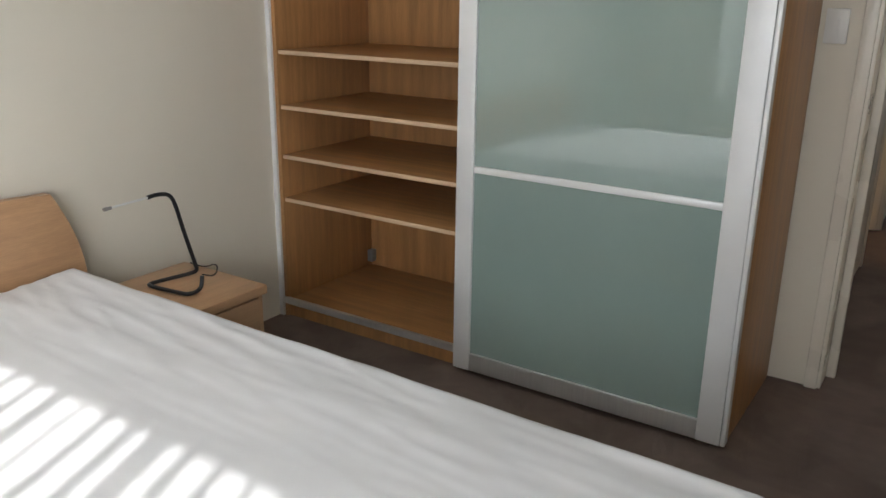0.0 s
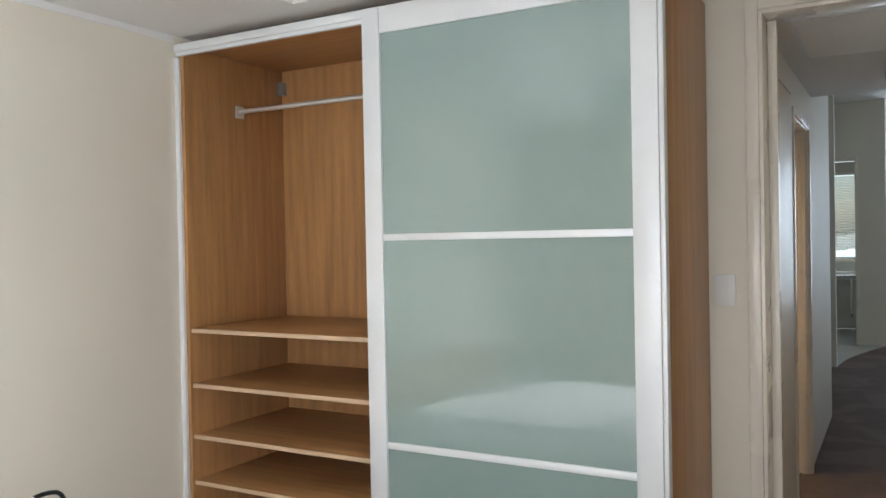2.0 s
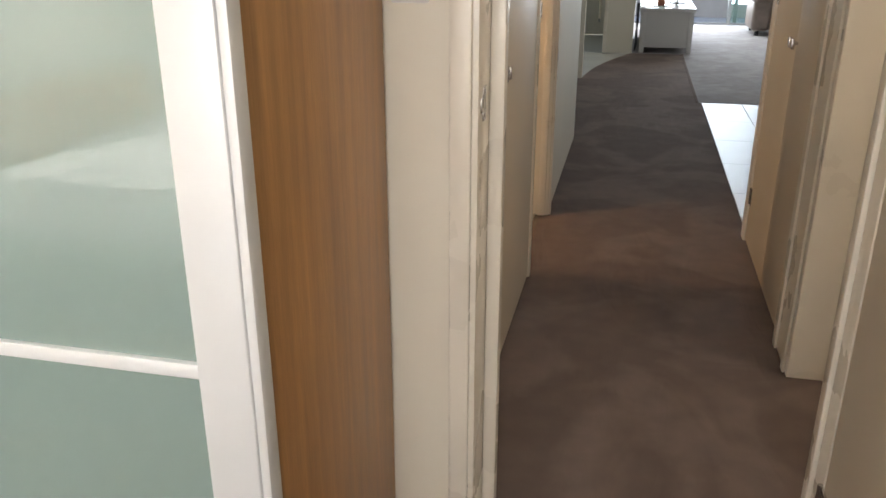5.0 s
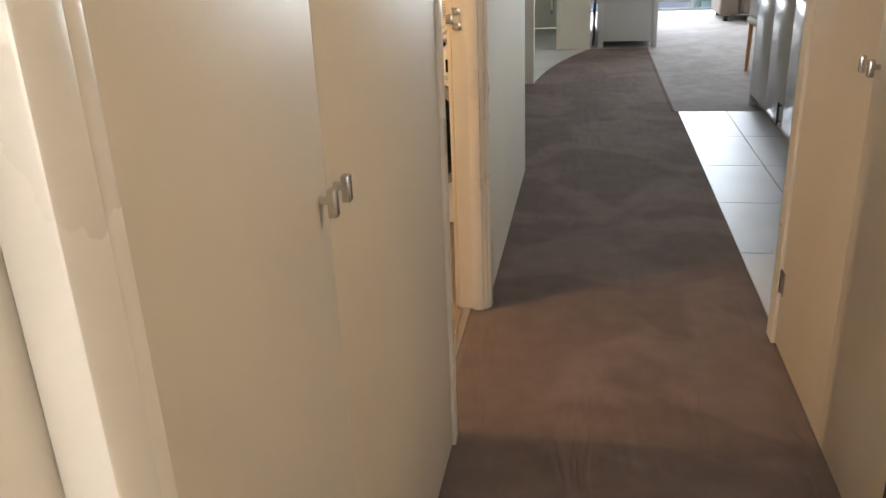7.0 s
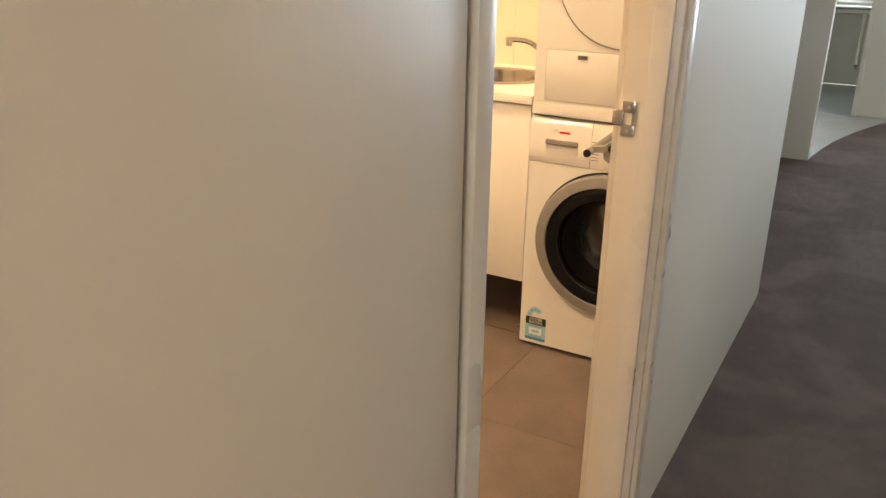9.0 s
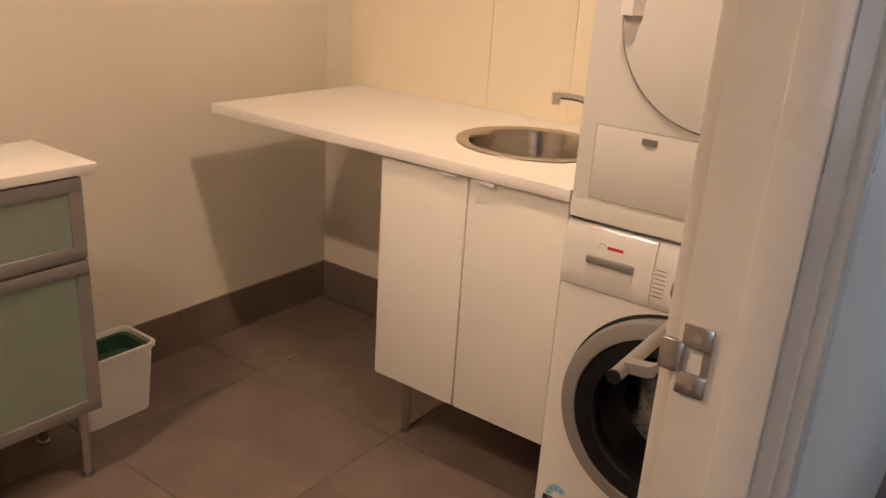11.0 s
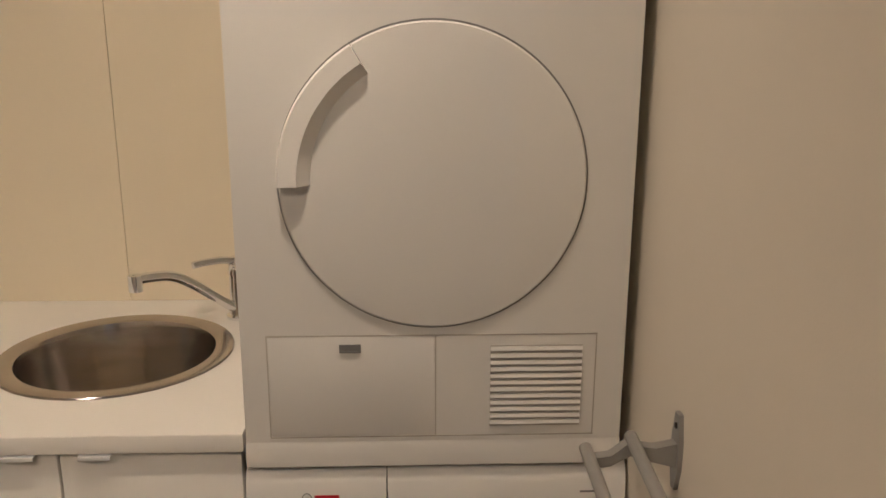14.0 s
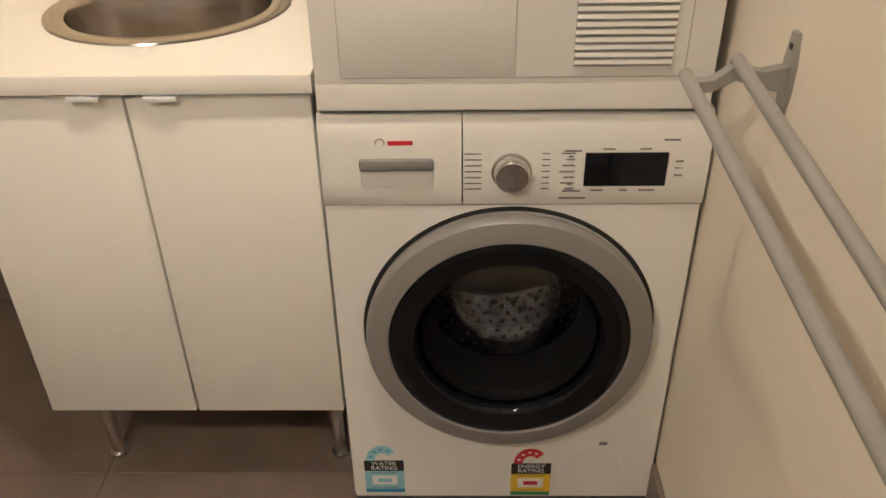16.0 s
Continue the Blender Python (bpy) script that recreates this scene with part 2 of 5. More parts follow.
def cyl(p0, p1, r0, r1=None, n=20, caps=True):
    r1 = r0 if r1 is None else r1
    p0, p1 = Vector(p0), Vector(p1)
    bm = bmesh.new()
    bmesh.ops.create_cone(bm, cap_ends=caps, segments=n, radius1=r0, radius2=r1, depth=(p1 - p0).length)
    q = (p1 - p0).to_track_quat("Z", "Y").to_matrix().to_4x4()
    return moved(bm, Matrix.Translation((p0 + p1) / 2) @ q)


def lathe(profile, centre, axis="Z", n=48):
    """Spins (radius, height) rows round an axis through centre."""
    bm = bmesh.new()
    rings = []
    for r, h in profile:
        ring = []
        for i in range(n):
            a = 2 * math.pi * i / n
            ring.append(bm.verts.new((r * math.cos(a), r * math.sin(a), h)))
        rings.append(ring)
    for a, b in zip(rings, rings[1:]):
        for i in range(n):
            bm.faces.new((a[i], a[(i + 1) % n], b[(i + 1) % n], b[i]))
    if axis == "-Y":
        bmesh.ops.transform(bm, matrix=Matrix.Rotation(radians(90), 4, "X"), verts=bm.verts)
    bmesh.ops.translate(bm, vec=Vector(centre), verts=bm.verts)
    bmesh.ops.remove_doubles(bm, verts=bm.verts, dist=1e-6)
    bmesh.ops.recalc_face_normals(bm, faces=bm.faces)
    return bm


def tube(points, r, n=10, smooth=3):
    pts = [Vector(p) for p in points]
    for _ in range(smooth):
        q = [pts[0]]
        for a, b in zip(pts, pts[1:]):
            q += [a.lerp(b, 0.25), a.lerp(b, 0.75)]
        pts = q + [pts[-1]]
    bm = bmesh.new()
    rings = []
    ref = Vector((0.31, 0.52, 0.79))
    for i, p in enumerate(pts):
        d = (pts[min(i + 1, len(pts) - 1)] - pts[max(i - 1, 0)]).normalized()
        u = (ref - d * ref.dot(d)).normalized()
        ref = u
        w = d.cross(u)
        rings.append([bm.verts.new(p + (u * math.cos(2 * math.pi * k / n) + w * math.sin(2 * math.pi * k / n)) * r) for k in range(n)])
    for a, b in zip(rings, rings[1:]):
        for k in range(n):
            bm.faces.new((a[k], a[(k + 1) % n], b[(k + 1) % n], b[k]))
    bm.faces.new(rings[0][::-1])
    bm.faces.new(rings[-1])
    bmesh.ops.recalc_face_normals(bm, faces=bm.faces)
    return bm


def prism(outline, axis, a, b):
    """Extrudes an outline of two coordinates along an axis from a to b."""
    bm = bmesh.new()
    place = {"x": lambda u, v, w: (w, u, v), "y": lambda u, v, w: (u, w, v), "z": lambda u, v, w: (u, v, w)}[axis]
    lo = [bm.verts.new(place(u, v, a)) for u, v in outline]
    hi = [bm.verts.new(place(u, v, b)) for u, v in outline]
    n = len(outline)
    bm.faces.new(lo)
    bm.faces.new(hi[::-1])
    for i in range(n):
        bm.faces.new((lo[i], lo[(i + 1) % n], hi[(i + 1) % n], hi[i]))
    bmesh.ops.recalc_face_normals(bm, faces=bm.faces)
    return bm


def mesh_object(name, bm, material, base, smooth=True):
    bmesh.ops.translate(bm, vec=-Vector(base), verts=bm.verts)
    me = bpy.data.meshes.new(name)
    bm.to_mesh(me)
    bm.free()
    me.materials.append(material)
    ob = new(name, me)
    if smooth:
        me.shade_smooth()
        me.set_sharp_from_angle(angle=radians(35))
    BASE[ob] = Vector(base)
    return ob


def thing(name, base, label, category, group=""):
    ob = new(name)
    ob.location = base
    BASE[ob] = Vector(base)
    return tagged(ob, label, category, group)


def solid(name, bm, material, base, label, category, group=""):
    ob = mesh_object(name, bm, material, base)
    ob.location = base
    return tagged(ob, label, category, group)


def part(name, bm, material, parent, label=""):
    ob = mesh_object(name, bm, material, BASE[parent])
    ob.parent = parent
    return tagged(ob, label) if label else ob


def piece(name, bm, material, label="", category="wall"):
    ob = mesh_object(name, bm, material, (0, 0, 0), smooth=False)
    return tagged(ob, label, category, kind="structure")


def words(text, size, m, material, parent, name="lettering"):
    c = bpy.data.curves.new("text", "FONT")
    c.body, c.size, c.align_x, c.align_y, c.extrude = text, size, "CENTER", "CENTER", 0.0003
    tmp = bpy.data.objects.new("text", c)
    scene.collection.objects.link(tmp)
    dg = bpy.context.evaluated_depsgraph_get()
    me = bpy.data.meshes.new_from_object(tmp.evaluated_get(dg))
    bpy.data.objects.remove(tmp)
    bm = bmesh.new()
    bm.from_mesh(me)
    moved(bm, m)
    return part(name, bm, material, parent)

# ---- structure ----
CH, LH = 2.42, 3.25          # corridor ceiling, living room ceiling
WX = 0.03                    # corridor face of the laundry wall
LX = -0.055                  # laundry face of the same wall

# floors
piece("floor_bedroom_carpet", bx(-2.2, 1.45, -2.25, 2.40, -0.12, 0.0), M_CARPET, "taupe cut-pile carpet in the bedroom", "carpet")
piece("floor_corridor_carpet", bx(-0.01, 1.03, 2.40, 8.20, -0.12, 0.0), M_CARPET, "taupe cut-pile carpet along the corridor", "carpet")
piece("floor_entry_carpet", bx(1.03, 2.30, 2.25, 3.55, -0.12, 0.0), M_CARPET, "taupe carpet of the entry recess", "carpet")
piece("floor_recess_carpet", bx(-2.3, -0.01, 6.64, 9.33, -0.12, 0.0), M_CARPET, "taupe carpet in the side recess", "carpet")
# carpet and tile meet in a curve before the bathroom
CURVE = []
for i in range(25):
    u = i / 24
    CURVE.append((-0.10 + 0.46 * (u ** 2 * (3 - 2 * u)) * 0.55 + 0.46 * u * 0.45, 9.33 + 2.05 * (0.35 * u + 0.65 * (1 - (1 - u) ** 2)) * 0.93 + 0.07 * 2.05 * u))
piece("floor_hall_carpet", prism([(-0.01, 8.2), (1.0, 8.2), (1.0, 11.38), (0.37, 11.38)] + CURVE[::-1][1:] + [(-0.10, 9.32), (-0.01, 9.32)], "z", -0.12, 0.0), M_CARPET, "taupe carpet with a curved edge by the bathroom", "carpet")
piece("floor_bathroom_lobby", prism(CURVE + [(0.37, 11.38), (-1.5, 11.38), (-1.5, 9.33)], "z", -0.12, -0.004), M_BTILE, "pale glossy tile before the bathroom", "floor")
piece("floor_bathroom", bx(-1.5, 0.3, 11.382, 13.4, -0.12, -0.008), M_GREYTILE, "grey bathroom floor tile", "floor")
piece("floor_living_carpet", bx(1.0, 5.0, 8.2, 15.2, -0.12, 0.002), M_CARPET2, "light beige carpet in the living room", "carpet")
piece("floor_living_carpet_strip", bx(0.38, 1.0, 11.38, 15.2, -0.12, 0.002), M_CARPET2, "light beige carpet along the living room wall", "carpet")
piece("trim_carpet_seam", bx(0.985, 1.005, 8.2, 11.4, -0.002, 0.006), M_CARPET, "raised seam between two carpets", "trim")
piece("floor_kitchen_bed", bx(1.03, 4.2, 4.70, 8.20, -0.12, -0.006), M_PGROUT, "pale grout bed of the kitchen floor", "floor")
piece("floor_laundry_bed", bx(-2.2, WX - 0.04, 3.6, 6.5, -0.12, -0.002), M_GROUT, "grout bed of the laundry floor", "floor")

# bedroom walls
piece("wall_bedroom_left", bx(-2.2, -2.07, -2.25, 2.38, 0, 2.66), M_WALL, "cream painted plaster wall beside the bed")
piece("wall_bedroom_north_a", bx(-2.07, 0.077, 2.25, 2.36, 0, 2.66), M_WALL, "cream painted wall behind the wardrobe")
piece("wall_bedroom_north_b", bx(0.077, 0.925, 2.25, 2.36, 2.345, 2.66), M_WALL, "cream wall above the bedroom door")
piece("wall_bedroom_north_c", bx(0.925, 1.45, 2.25, 2.36, 0, 2.66), M_WALL, "cream wall beside the bedroom door")
piece("wall_bedroom_right", bx(1.32, 1.45, -2.25, 2.25, 0, 2.66), M_WALL, "cream painted bedroom wall")
WIN = (-1.19, 1.25, 0.70, 2.22)
piece("wall_bedroom_south_a", bx(-2.07, WIN[0], -2.25, -2.1, 0, 2.66), M_WALL, "cream wall beside the bedroom window")
piece("wall_bedroom_south_b", bx(WIN[1], 1.32, -2.25, -2.1, 0, 2.66), M_WALL, "cream wall beside the bedroom window")
piece("wall_bedroom_south_c", bx(WIN[0], WIN[1], -2.25, -2.1, 0, WIN[2]), M_WALL, "cream wall under the bedroom window")
piece("wall_bedroom_south_d", bx(WIN[0], WIN[1], -2.25, -2.1, WIN[3], 2.66), M_WALL, "cream wall above the bedroom window")
piece("ceiling_bedroom", bx(-2.2, 1.45, -2.25, 2.36, 2.66, 2.78), M_CEIL, "white plaster ceiling", "ceiling")
piece("ceiling_bulkhead", join(bx(-2.07, -1.37, -2.1, 1.52, 2.392, 2.659), bx(-2.07, 1.32, 1.52, 2.249, 2.392, 2.659)), M_CEIL, "white plaster bulkhead round the ceiling", "ceiling")
piece("trim_cornice", join(bx(-2.069, -2.064, -2.1, 1.6, 2.365, 2.391)), M_CEIL, "thin shadow strip under the bulkhead", "trim")

# corridor walls
piece("wall_corridor_left_a", bx(-0.10, WX, 2.3605, 2.42, 0, CH), M_WALL, "cream corridor wall end")
piece("wall_corridor_left_b", bx(-0.10, WX, 2.42, 3.97, 2.28, CH), M_WALL, "cream wall above the cupboard")
piece("wall_corridor_cupboard_back", bx(-0.16, -0.10, 2.36, 3.97, 0, CH), M_WALL, "back of the corridor cupboard")
piece("wall_laundry_head", bx(LX, WX, 3.97, 4.81, 2.20, CH + 0.1), M_WALL, "cream wall above the laundry door")
piece("wall_laundry_corridor", bx(LX, WX, 4.81, 6.64, 0, LH), M_WALL, "cream wall between corridor and laundry")
piece("wall_recess_south", bx(-2.3, LX, 6.52, 6.64, 0, LH), M_WALL, "cream wall of the side recess")
piece("wall_recess_west", bx(-2.42, -2.3, 6.52, 9.45, 0, LH), M_WALL, "cream wall of the side recess")
piece("wall_bath_pier", bx(-2.3, -0.10, 9.33, 9.45, 0, LH), M_WALL, "cream wall pier before the bathroom")
piece("wall_bath_front_a", bx(0.05, 0.38, 11.38, 11.5, 0, LH), M_WALL, "cream pier beside the bathroom door")
piece("wall_bath_front_b", bx(-0.75, 0.05, 11.38, 11.5, 2.5, LH), M_WALL, "cream wall above the bathroom door")
piece("wall_bath_front_c", bx(-1.5, -0.75, 11.38, 11.5, 0, LH), M_WALL, "cream wall beside the bathroom door")
piece("wall_lobby_west", bx(-1.62, -1.5, 9.45, 13.5, 0, LH), M_WALL, "cream lobby wall")
piece("wall_bath_right", bx(0.28, 0.38, 11.5, 15.2, 0, LH), M_WALL, "cream wall between bathroom and living room")
piece("wall_bath_back_a", bx(-1.5, -0.62, 13.4, 13.5, 0, LH), M_BTILE, "tiled bathroom wall")
piece("wall_bath_back_b", bx(-0.03, 0.28, 13.4, 13.5, 0, LH), M_BTILE, "tiled bathroom wall")
piece("wall_bath_back_c", bx(-0.62, -0.03, 13.4, 13.5, 0, 1.05), M_BTILE, "tiled bathroom wall under the window")
piece("wall_bath_back_d", bx(-0.62, -0.03, 13.4, 13.5, 2.45, LH), M_BTILE, "tiled bathroom wall above the window")
piece("wall_corridor_right_a", bx(1.45, 2.42, 2.25, 2.36, 0, CH), M_WALL, "cream wall of the entry recess")
piece("wall_entry_end", bx(2.30, 2.42, 2.36, 3.40, 0, CH), M_WALL, "cream wall at the end of the entry")
piece("wall_entry_north", bx(1.14, 2.30, 3.28, 3.40, 0, CH), M_WALL, "cream wall beside the entry")
piece("wall_cupboard_right_head", bx(1.03, 1.14, 3.40, 4.70, 2.28, CH), M_WALL, "cream wall above the cupboard")
piece("wall_cupboard_right_back", bx(1.5, 1.6, 3.40, 4.80, 0, CH), M_WALL, "back of the hall cupboard")
piece("wall_cupboard_right_end", bx(1.03, 1.5, 4.70, 4.80, 0, CH), M_WALL, "cream end wall of the hall cupboard")
piece("wall_kitchen_south", bx(1.6, 4.2, 4.70, 4.80, 0, LH), M_WALL, "cream kitchen wall")
piece("wall_kitchen_east_a", bx(4.2, 4.32, 4.70, 8.2, 0, LH), M_WALL, "cream kitchen wall")
piece("wall_living_east", bx(5.0, 5.12, 8.1, 15.3, 0, LH), M_WALL, "cream living room wall")
piece("wall_living_south", bx(4.2, 5.0, 8.1, 8.2, 0, LH), M_WALL, "cream living room wall")
piece("ceiling_corridor", bx(-0.16, 2.42, 2.36, 5.10, CH, CH + 0.12), M_CEIL, "white corridor ceiling", "ceiling")
piece("ceiling_corridor_step", bx(-0.055, 4.3, 5.02, 5.10, CH + 0.12, LH), M_CEIL, "white step in the ceiling", "ceiling")
piece("ceiling_living", bx(-2.42, 5.12, 5.10, 15.3, LH, LH + 0.12), M_CEIL, "white living room ceiling", "ceiling")
piece("wall_balcony_head", bx(0.38, 5.0, 15.2, 15.3, 3.12, LH), M_WALL, "cream wall above the balcony door")
piece("wall_balcony_side", bx(3.3, 5.0, 15.2, 15.3, 0, 3.12), M_WALL, "cream wall beside the balcony door")

# laundry walls
piece("wall_laundry_left", bx(-2.25, -2.107, 3.6, 6.52, 0, 2.5), M_WALL, "cream painted laundry wall")
piece("wall_laundry_back", bx(-2.107, LX, 6.404, 6.519, 0, 2.5), M_WALL, "painted laundry wall behind the benchtop")
piece("wall_laundry_south", bx(-2.107, -0.16, 3.6, 3.72, 0, 2.5), M_WALL, "cream painted laundry wall")
piece("wall_laundry_cupboard", bx(-0.16, LX, 3.72, 3.97, 0, 2.5), M_WALL, "cream wall beside the laundry door")
piece("ceiling_laundry", bx(-2.25, LX, 3.6, 6.52, 2.4, 2.5), M_CEIL, "white laundry ceiling", "ceiling")
for i, (a, b) in enumerate(((-1.957, -1.3446), (-1.3434, -1.0436), (-1.0424, LX))):
    piece("trim_splashback", bx(a, b, 6.376, 6.403, 0.9082, 2.4, 0.001, 1), M_SPLASH, "glossy cream wall panel behind the benchtop", "splashback")
piece("baseboard_laundry_left", bx(-2.107, -2.095, 3.72, 6.404, 0, 0.152, 0.002), M_LTILE, "brown tile skirting", "baseboard")
piece("baseboard_laundry_back", bx(-2.095, LX, 6.392, 6.404, 0, 0.152, 0.002), M_LTILE, "brown tile skirting", "baseboard")
piece("baseboard_laundry_right", bx(LX - 0.012, LX, 4.90, 6.392, 0, 0.10, 0.002), M_LTILE, "brown tile skirting", "baseboard")


def tile_floor(parent, x0, x1, y0, y1, xs, ys, material, z, gap=0.004):
    shared = {}
    for a, b in zip(xs, xs[1:]):
        for c, d in zip(ys, ys[1:]):
            l, r, s, e = max(a, x0) + gap / 2, min(b, x1) - gap / 2, max(c, y0) + gap / 2, min(d, y1) - gap / 2
            if r - l < 0.02 or e - s < 0.02:
                continue
            key = (round(r - l, 3), round(e - s, 3))
            if key not in shared:
                bm = bx(-(r - l) / 2, (r - l) / 2, -(e - s) / 2, (e - s) / 2, -0.008, 0, 0.0012, 1)
                me = bpy.data.meshes.new("tile")
                bm.to_mesh(me)
                bm.free()
                me.materials.append(material)
                shared[key] = me
            ob = new("tile", shared[key])
            ob.parent = parent
            ob.location = ((l + r) / 2, (s + e) / 2, z)


# ---- door frames ----


def frame_strip(name, bm, label="cream gloss painted door frame"):
    return piece(name, bm, M_TRIM, label, "door frame")


# bedroom door: jambs, stop and architrave
DX0, DX1, DH = 0.122, 0.88, 2.30
door = thing("door_1", (0.5, 2.3, 0), "cream gloss painted bedroom door frame with open door", "door frame")
door["kind"] = "structure"
part("jamb", join(bx(0.077, DX0, 2.245, 2.41, 0, DH + 0.045, 0.002), bx(DX0, DX0 + 0.032, 2.372, 2.4095, 0, DH, 0.003), bx(0.1105, DX0 + 0.030, 2.4098, 2.428, 0, DH, 0.004)), M_TRIM, door)
part("jamb", join(bx(DX1, DX1 + 0.045, 2.245, 2.365, 0, DH + 0.045, 0.002), bx(DX1 - 0.012, DX1, 2.31, 2.35, 0, DH, 0.002)), M_TRIM, door)
part("head", join(bx(DX0, DX1, 2.245, 2.365, DH, DH + 0.045, 0.002)), M_TRIM, door)
for y0, y1 in ((2.228, 2.2445), (2.4105, 2.422)):
    part("architrave", bx(0.066, 0.110, y0, y1, 0, DH + 0.065, 0.004), M_TRIM, door)
    part("architrave", bx(DX1 + 0.012, DX1 + 0.055, y0, y1, 0, DH + 0.065, 0.004), M_TRIM, door)
    part("architrave", bx(0.110, DX1 + 0.012, y0, y1, DH + 0.012, DH + 0.065, 0.004), M_TRIM, door)


def strike(parent, x, y, z, facing):
    """A lock strike: plate with a hole, a curled lip and two screws."""
    if facing == "x":
        bms = [bx(x, x + 0.003, y - 0.014, y + 0.014, z + 0.012, z + 0.035, 0.001), bx(x, x + 0.003, y - 0.014, y + 0.014, z - 0.035, z - 0.012, 0.001),
               bx(x, x + 0.003, y + 0.007, y + 0.014, z - 0.012, z + 0.012), bx(x - 0.004, x + 0.004, y - 0.034, y - 0.012, z - 0.016, z + 0.016, 0.003)]
        sc = [cyl((x, y, z + k), (x + 0.0045, y, z + k), 0.004, n=12) for k in (-0.024, 0.024)]
    else:
        bms = [bx(x - 0.014, x + 0.014, y - 0.003, y, z + 0.012, z + 0.035, 0.001), bx(x - 0.014, x + 0.014, y - 0.003, y, z - 0.035, z - 0.012, 0.001),
               bx(x + 0.007, x + 0.014, y - 0.003, y, z - 0.012, z + 0.012), bx(x - 0.034, x - 0.010, y - 0.004, y + 0.004, z - 0.016, z + 0.016, 0.003)]
        sc = [cyl((x, y, z + k), (x, y - 0.0045, z + k), 0.004, n=12) for k in (-0.024, 0.024)]
    p = part("strike_plate", join(*bms), M_STEEL, parent, "satin steel lock strike plate")
    for b in sc:
        part("screw", b, M_CHROME, p)


strike(door, DX0, 2.304, 1.073, "x")

leaf = thing("door_leaf", (DX1, 2.24, 0), "open beige satin painted bedroom door leaf", "door")
part("panel", bx(DX1 + 0.002, DX1 + 0.038, 1.53, 2.24, 0.012, DH - 0.004, 0.002), M_DOOR, leaf)
for z in (0.25, 1.12, 2.05):
    part("hinge", join(bx(DX1 - 0.004, DX1 + 0.001, 2.20, 2.245, z - 0.045, z + 0.045), cyl((DX1 - 0.005, 2.246, z - 0.05), (DX1 - 0.005, 2.246, z + 0.05), 0.006)), M_STEEL, leaf, "satin steel butt hinge")
part("handle", join(cyl((DX1 + 0.002, 1.59, 1.05), (DX1 - 0.008, 1.59, 1.05), 0.026), cyl((DX1, 1.59, 1.05), (DX1 - 0.05, 1.59, 1.05), 0.009), tube([(DX1 - 0.05, 1.585, 1.05), (DX1 - 0.05, 1.65, 1.05), (DX1 - 0.05, 1.71, 1.05)], 0.008)), M_STEEL, leaf, "satin steel lever handle")

# laundry door frame
door = thing("door_2", (0, 4.4, 0), "cream gloss painted laundry door frame", "door frame")
door["kind"] = "structure"
LH0, LH1, LDH = 3.97, 4.795, 2.16
part("jamb", join(bx(-0.072, 0.034, LH0 - 0.02, LH0 + 0.018, 0, LDH + 0.04, 0.002), bx(-0.02, 0.018, LH0 + 0.018, LH0 + 0.03, 0, LDH, 0.002)), M_TRIM, door)
part("jamb", join(bx(-0.072, 0.034, LH1, LH1 + 0.025, 0, LDH + 0.04, 0.002), bx(-0.02, 0.018, LH1 - 0.012, LH1, 0, LDH, 0.002)), M_TRIM, door)
part("head", bx(-0.072, 0.034, LH0 + 0.018, LH1, LDH, LDH + 0.04, 0.002), M_TRIM, door)
part("architrave", bx(0.031, 0.046, LH0 - 0.035, LH0 + 0.005, 0, LDH + 0.05, 0.004), M_TRIM, door)
part("architrave", bx(0.031, 0.046, LH1 + 0.012, LH1 + 0.055, 0, LDH + 0.05, 0.004), M_TRIM, door)
part("architrave", bx(-0.088, -0.073, LH1 + 0.008, LH1 + 0.05, 0, LDH + 0.05, 0.004), M_TRIM, door)
part("architrave", bx(0.031, 0.046, LH0 + 0.005, LH1 + 0.012, LDH + 0.01, LDH + 0.05, 0.004), M_TRIM, door)
strike(door, -0.053, LH1, 1.052, "y")
piece("trim_threshold", bx(-0.06, -0.03, LH0 + 0.02, LH1, -0.004, 0.005, 0.002), M_STEEL, "thin metal strip between carpet and tile", "trim")

# bathroom door frame
door = thing("door_3", (-0.35, 11.4, 0), "cream painted bathroom door frame", "door frame")
door["kind"] = "structure"
part("jamb", bx(0.015, 0.055, 11.36, 11.52, 0, 2.5, 0.003), M_TRIM, door)
part("jamb", bx(-0.755, -0.715, 11.36, 11.52, 0, 2.5, 0.003), M_TRIM, door)
part("head", bx(-0.715, 0.015, 11.36, 11.52, 2.46, 2.5, 0.003), M_TRIM, door)


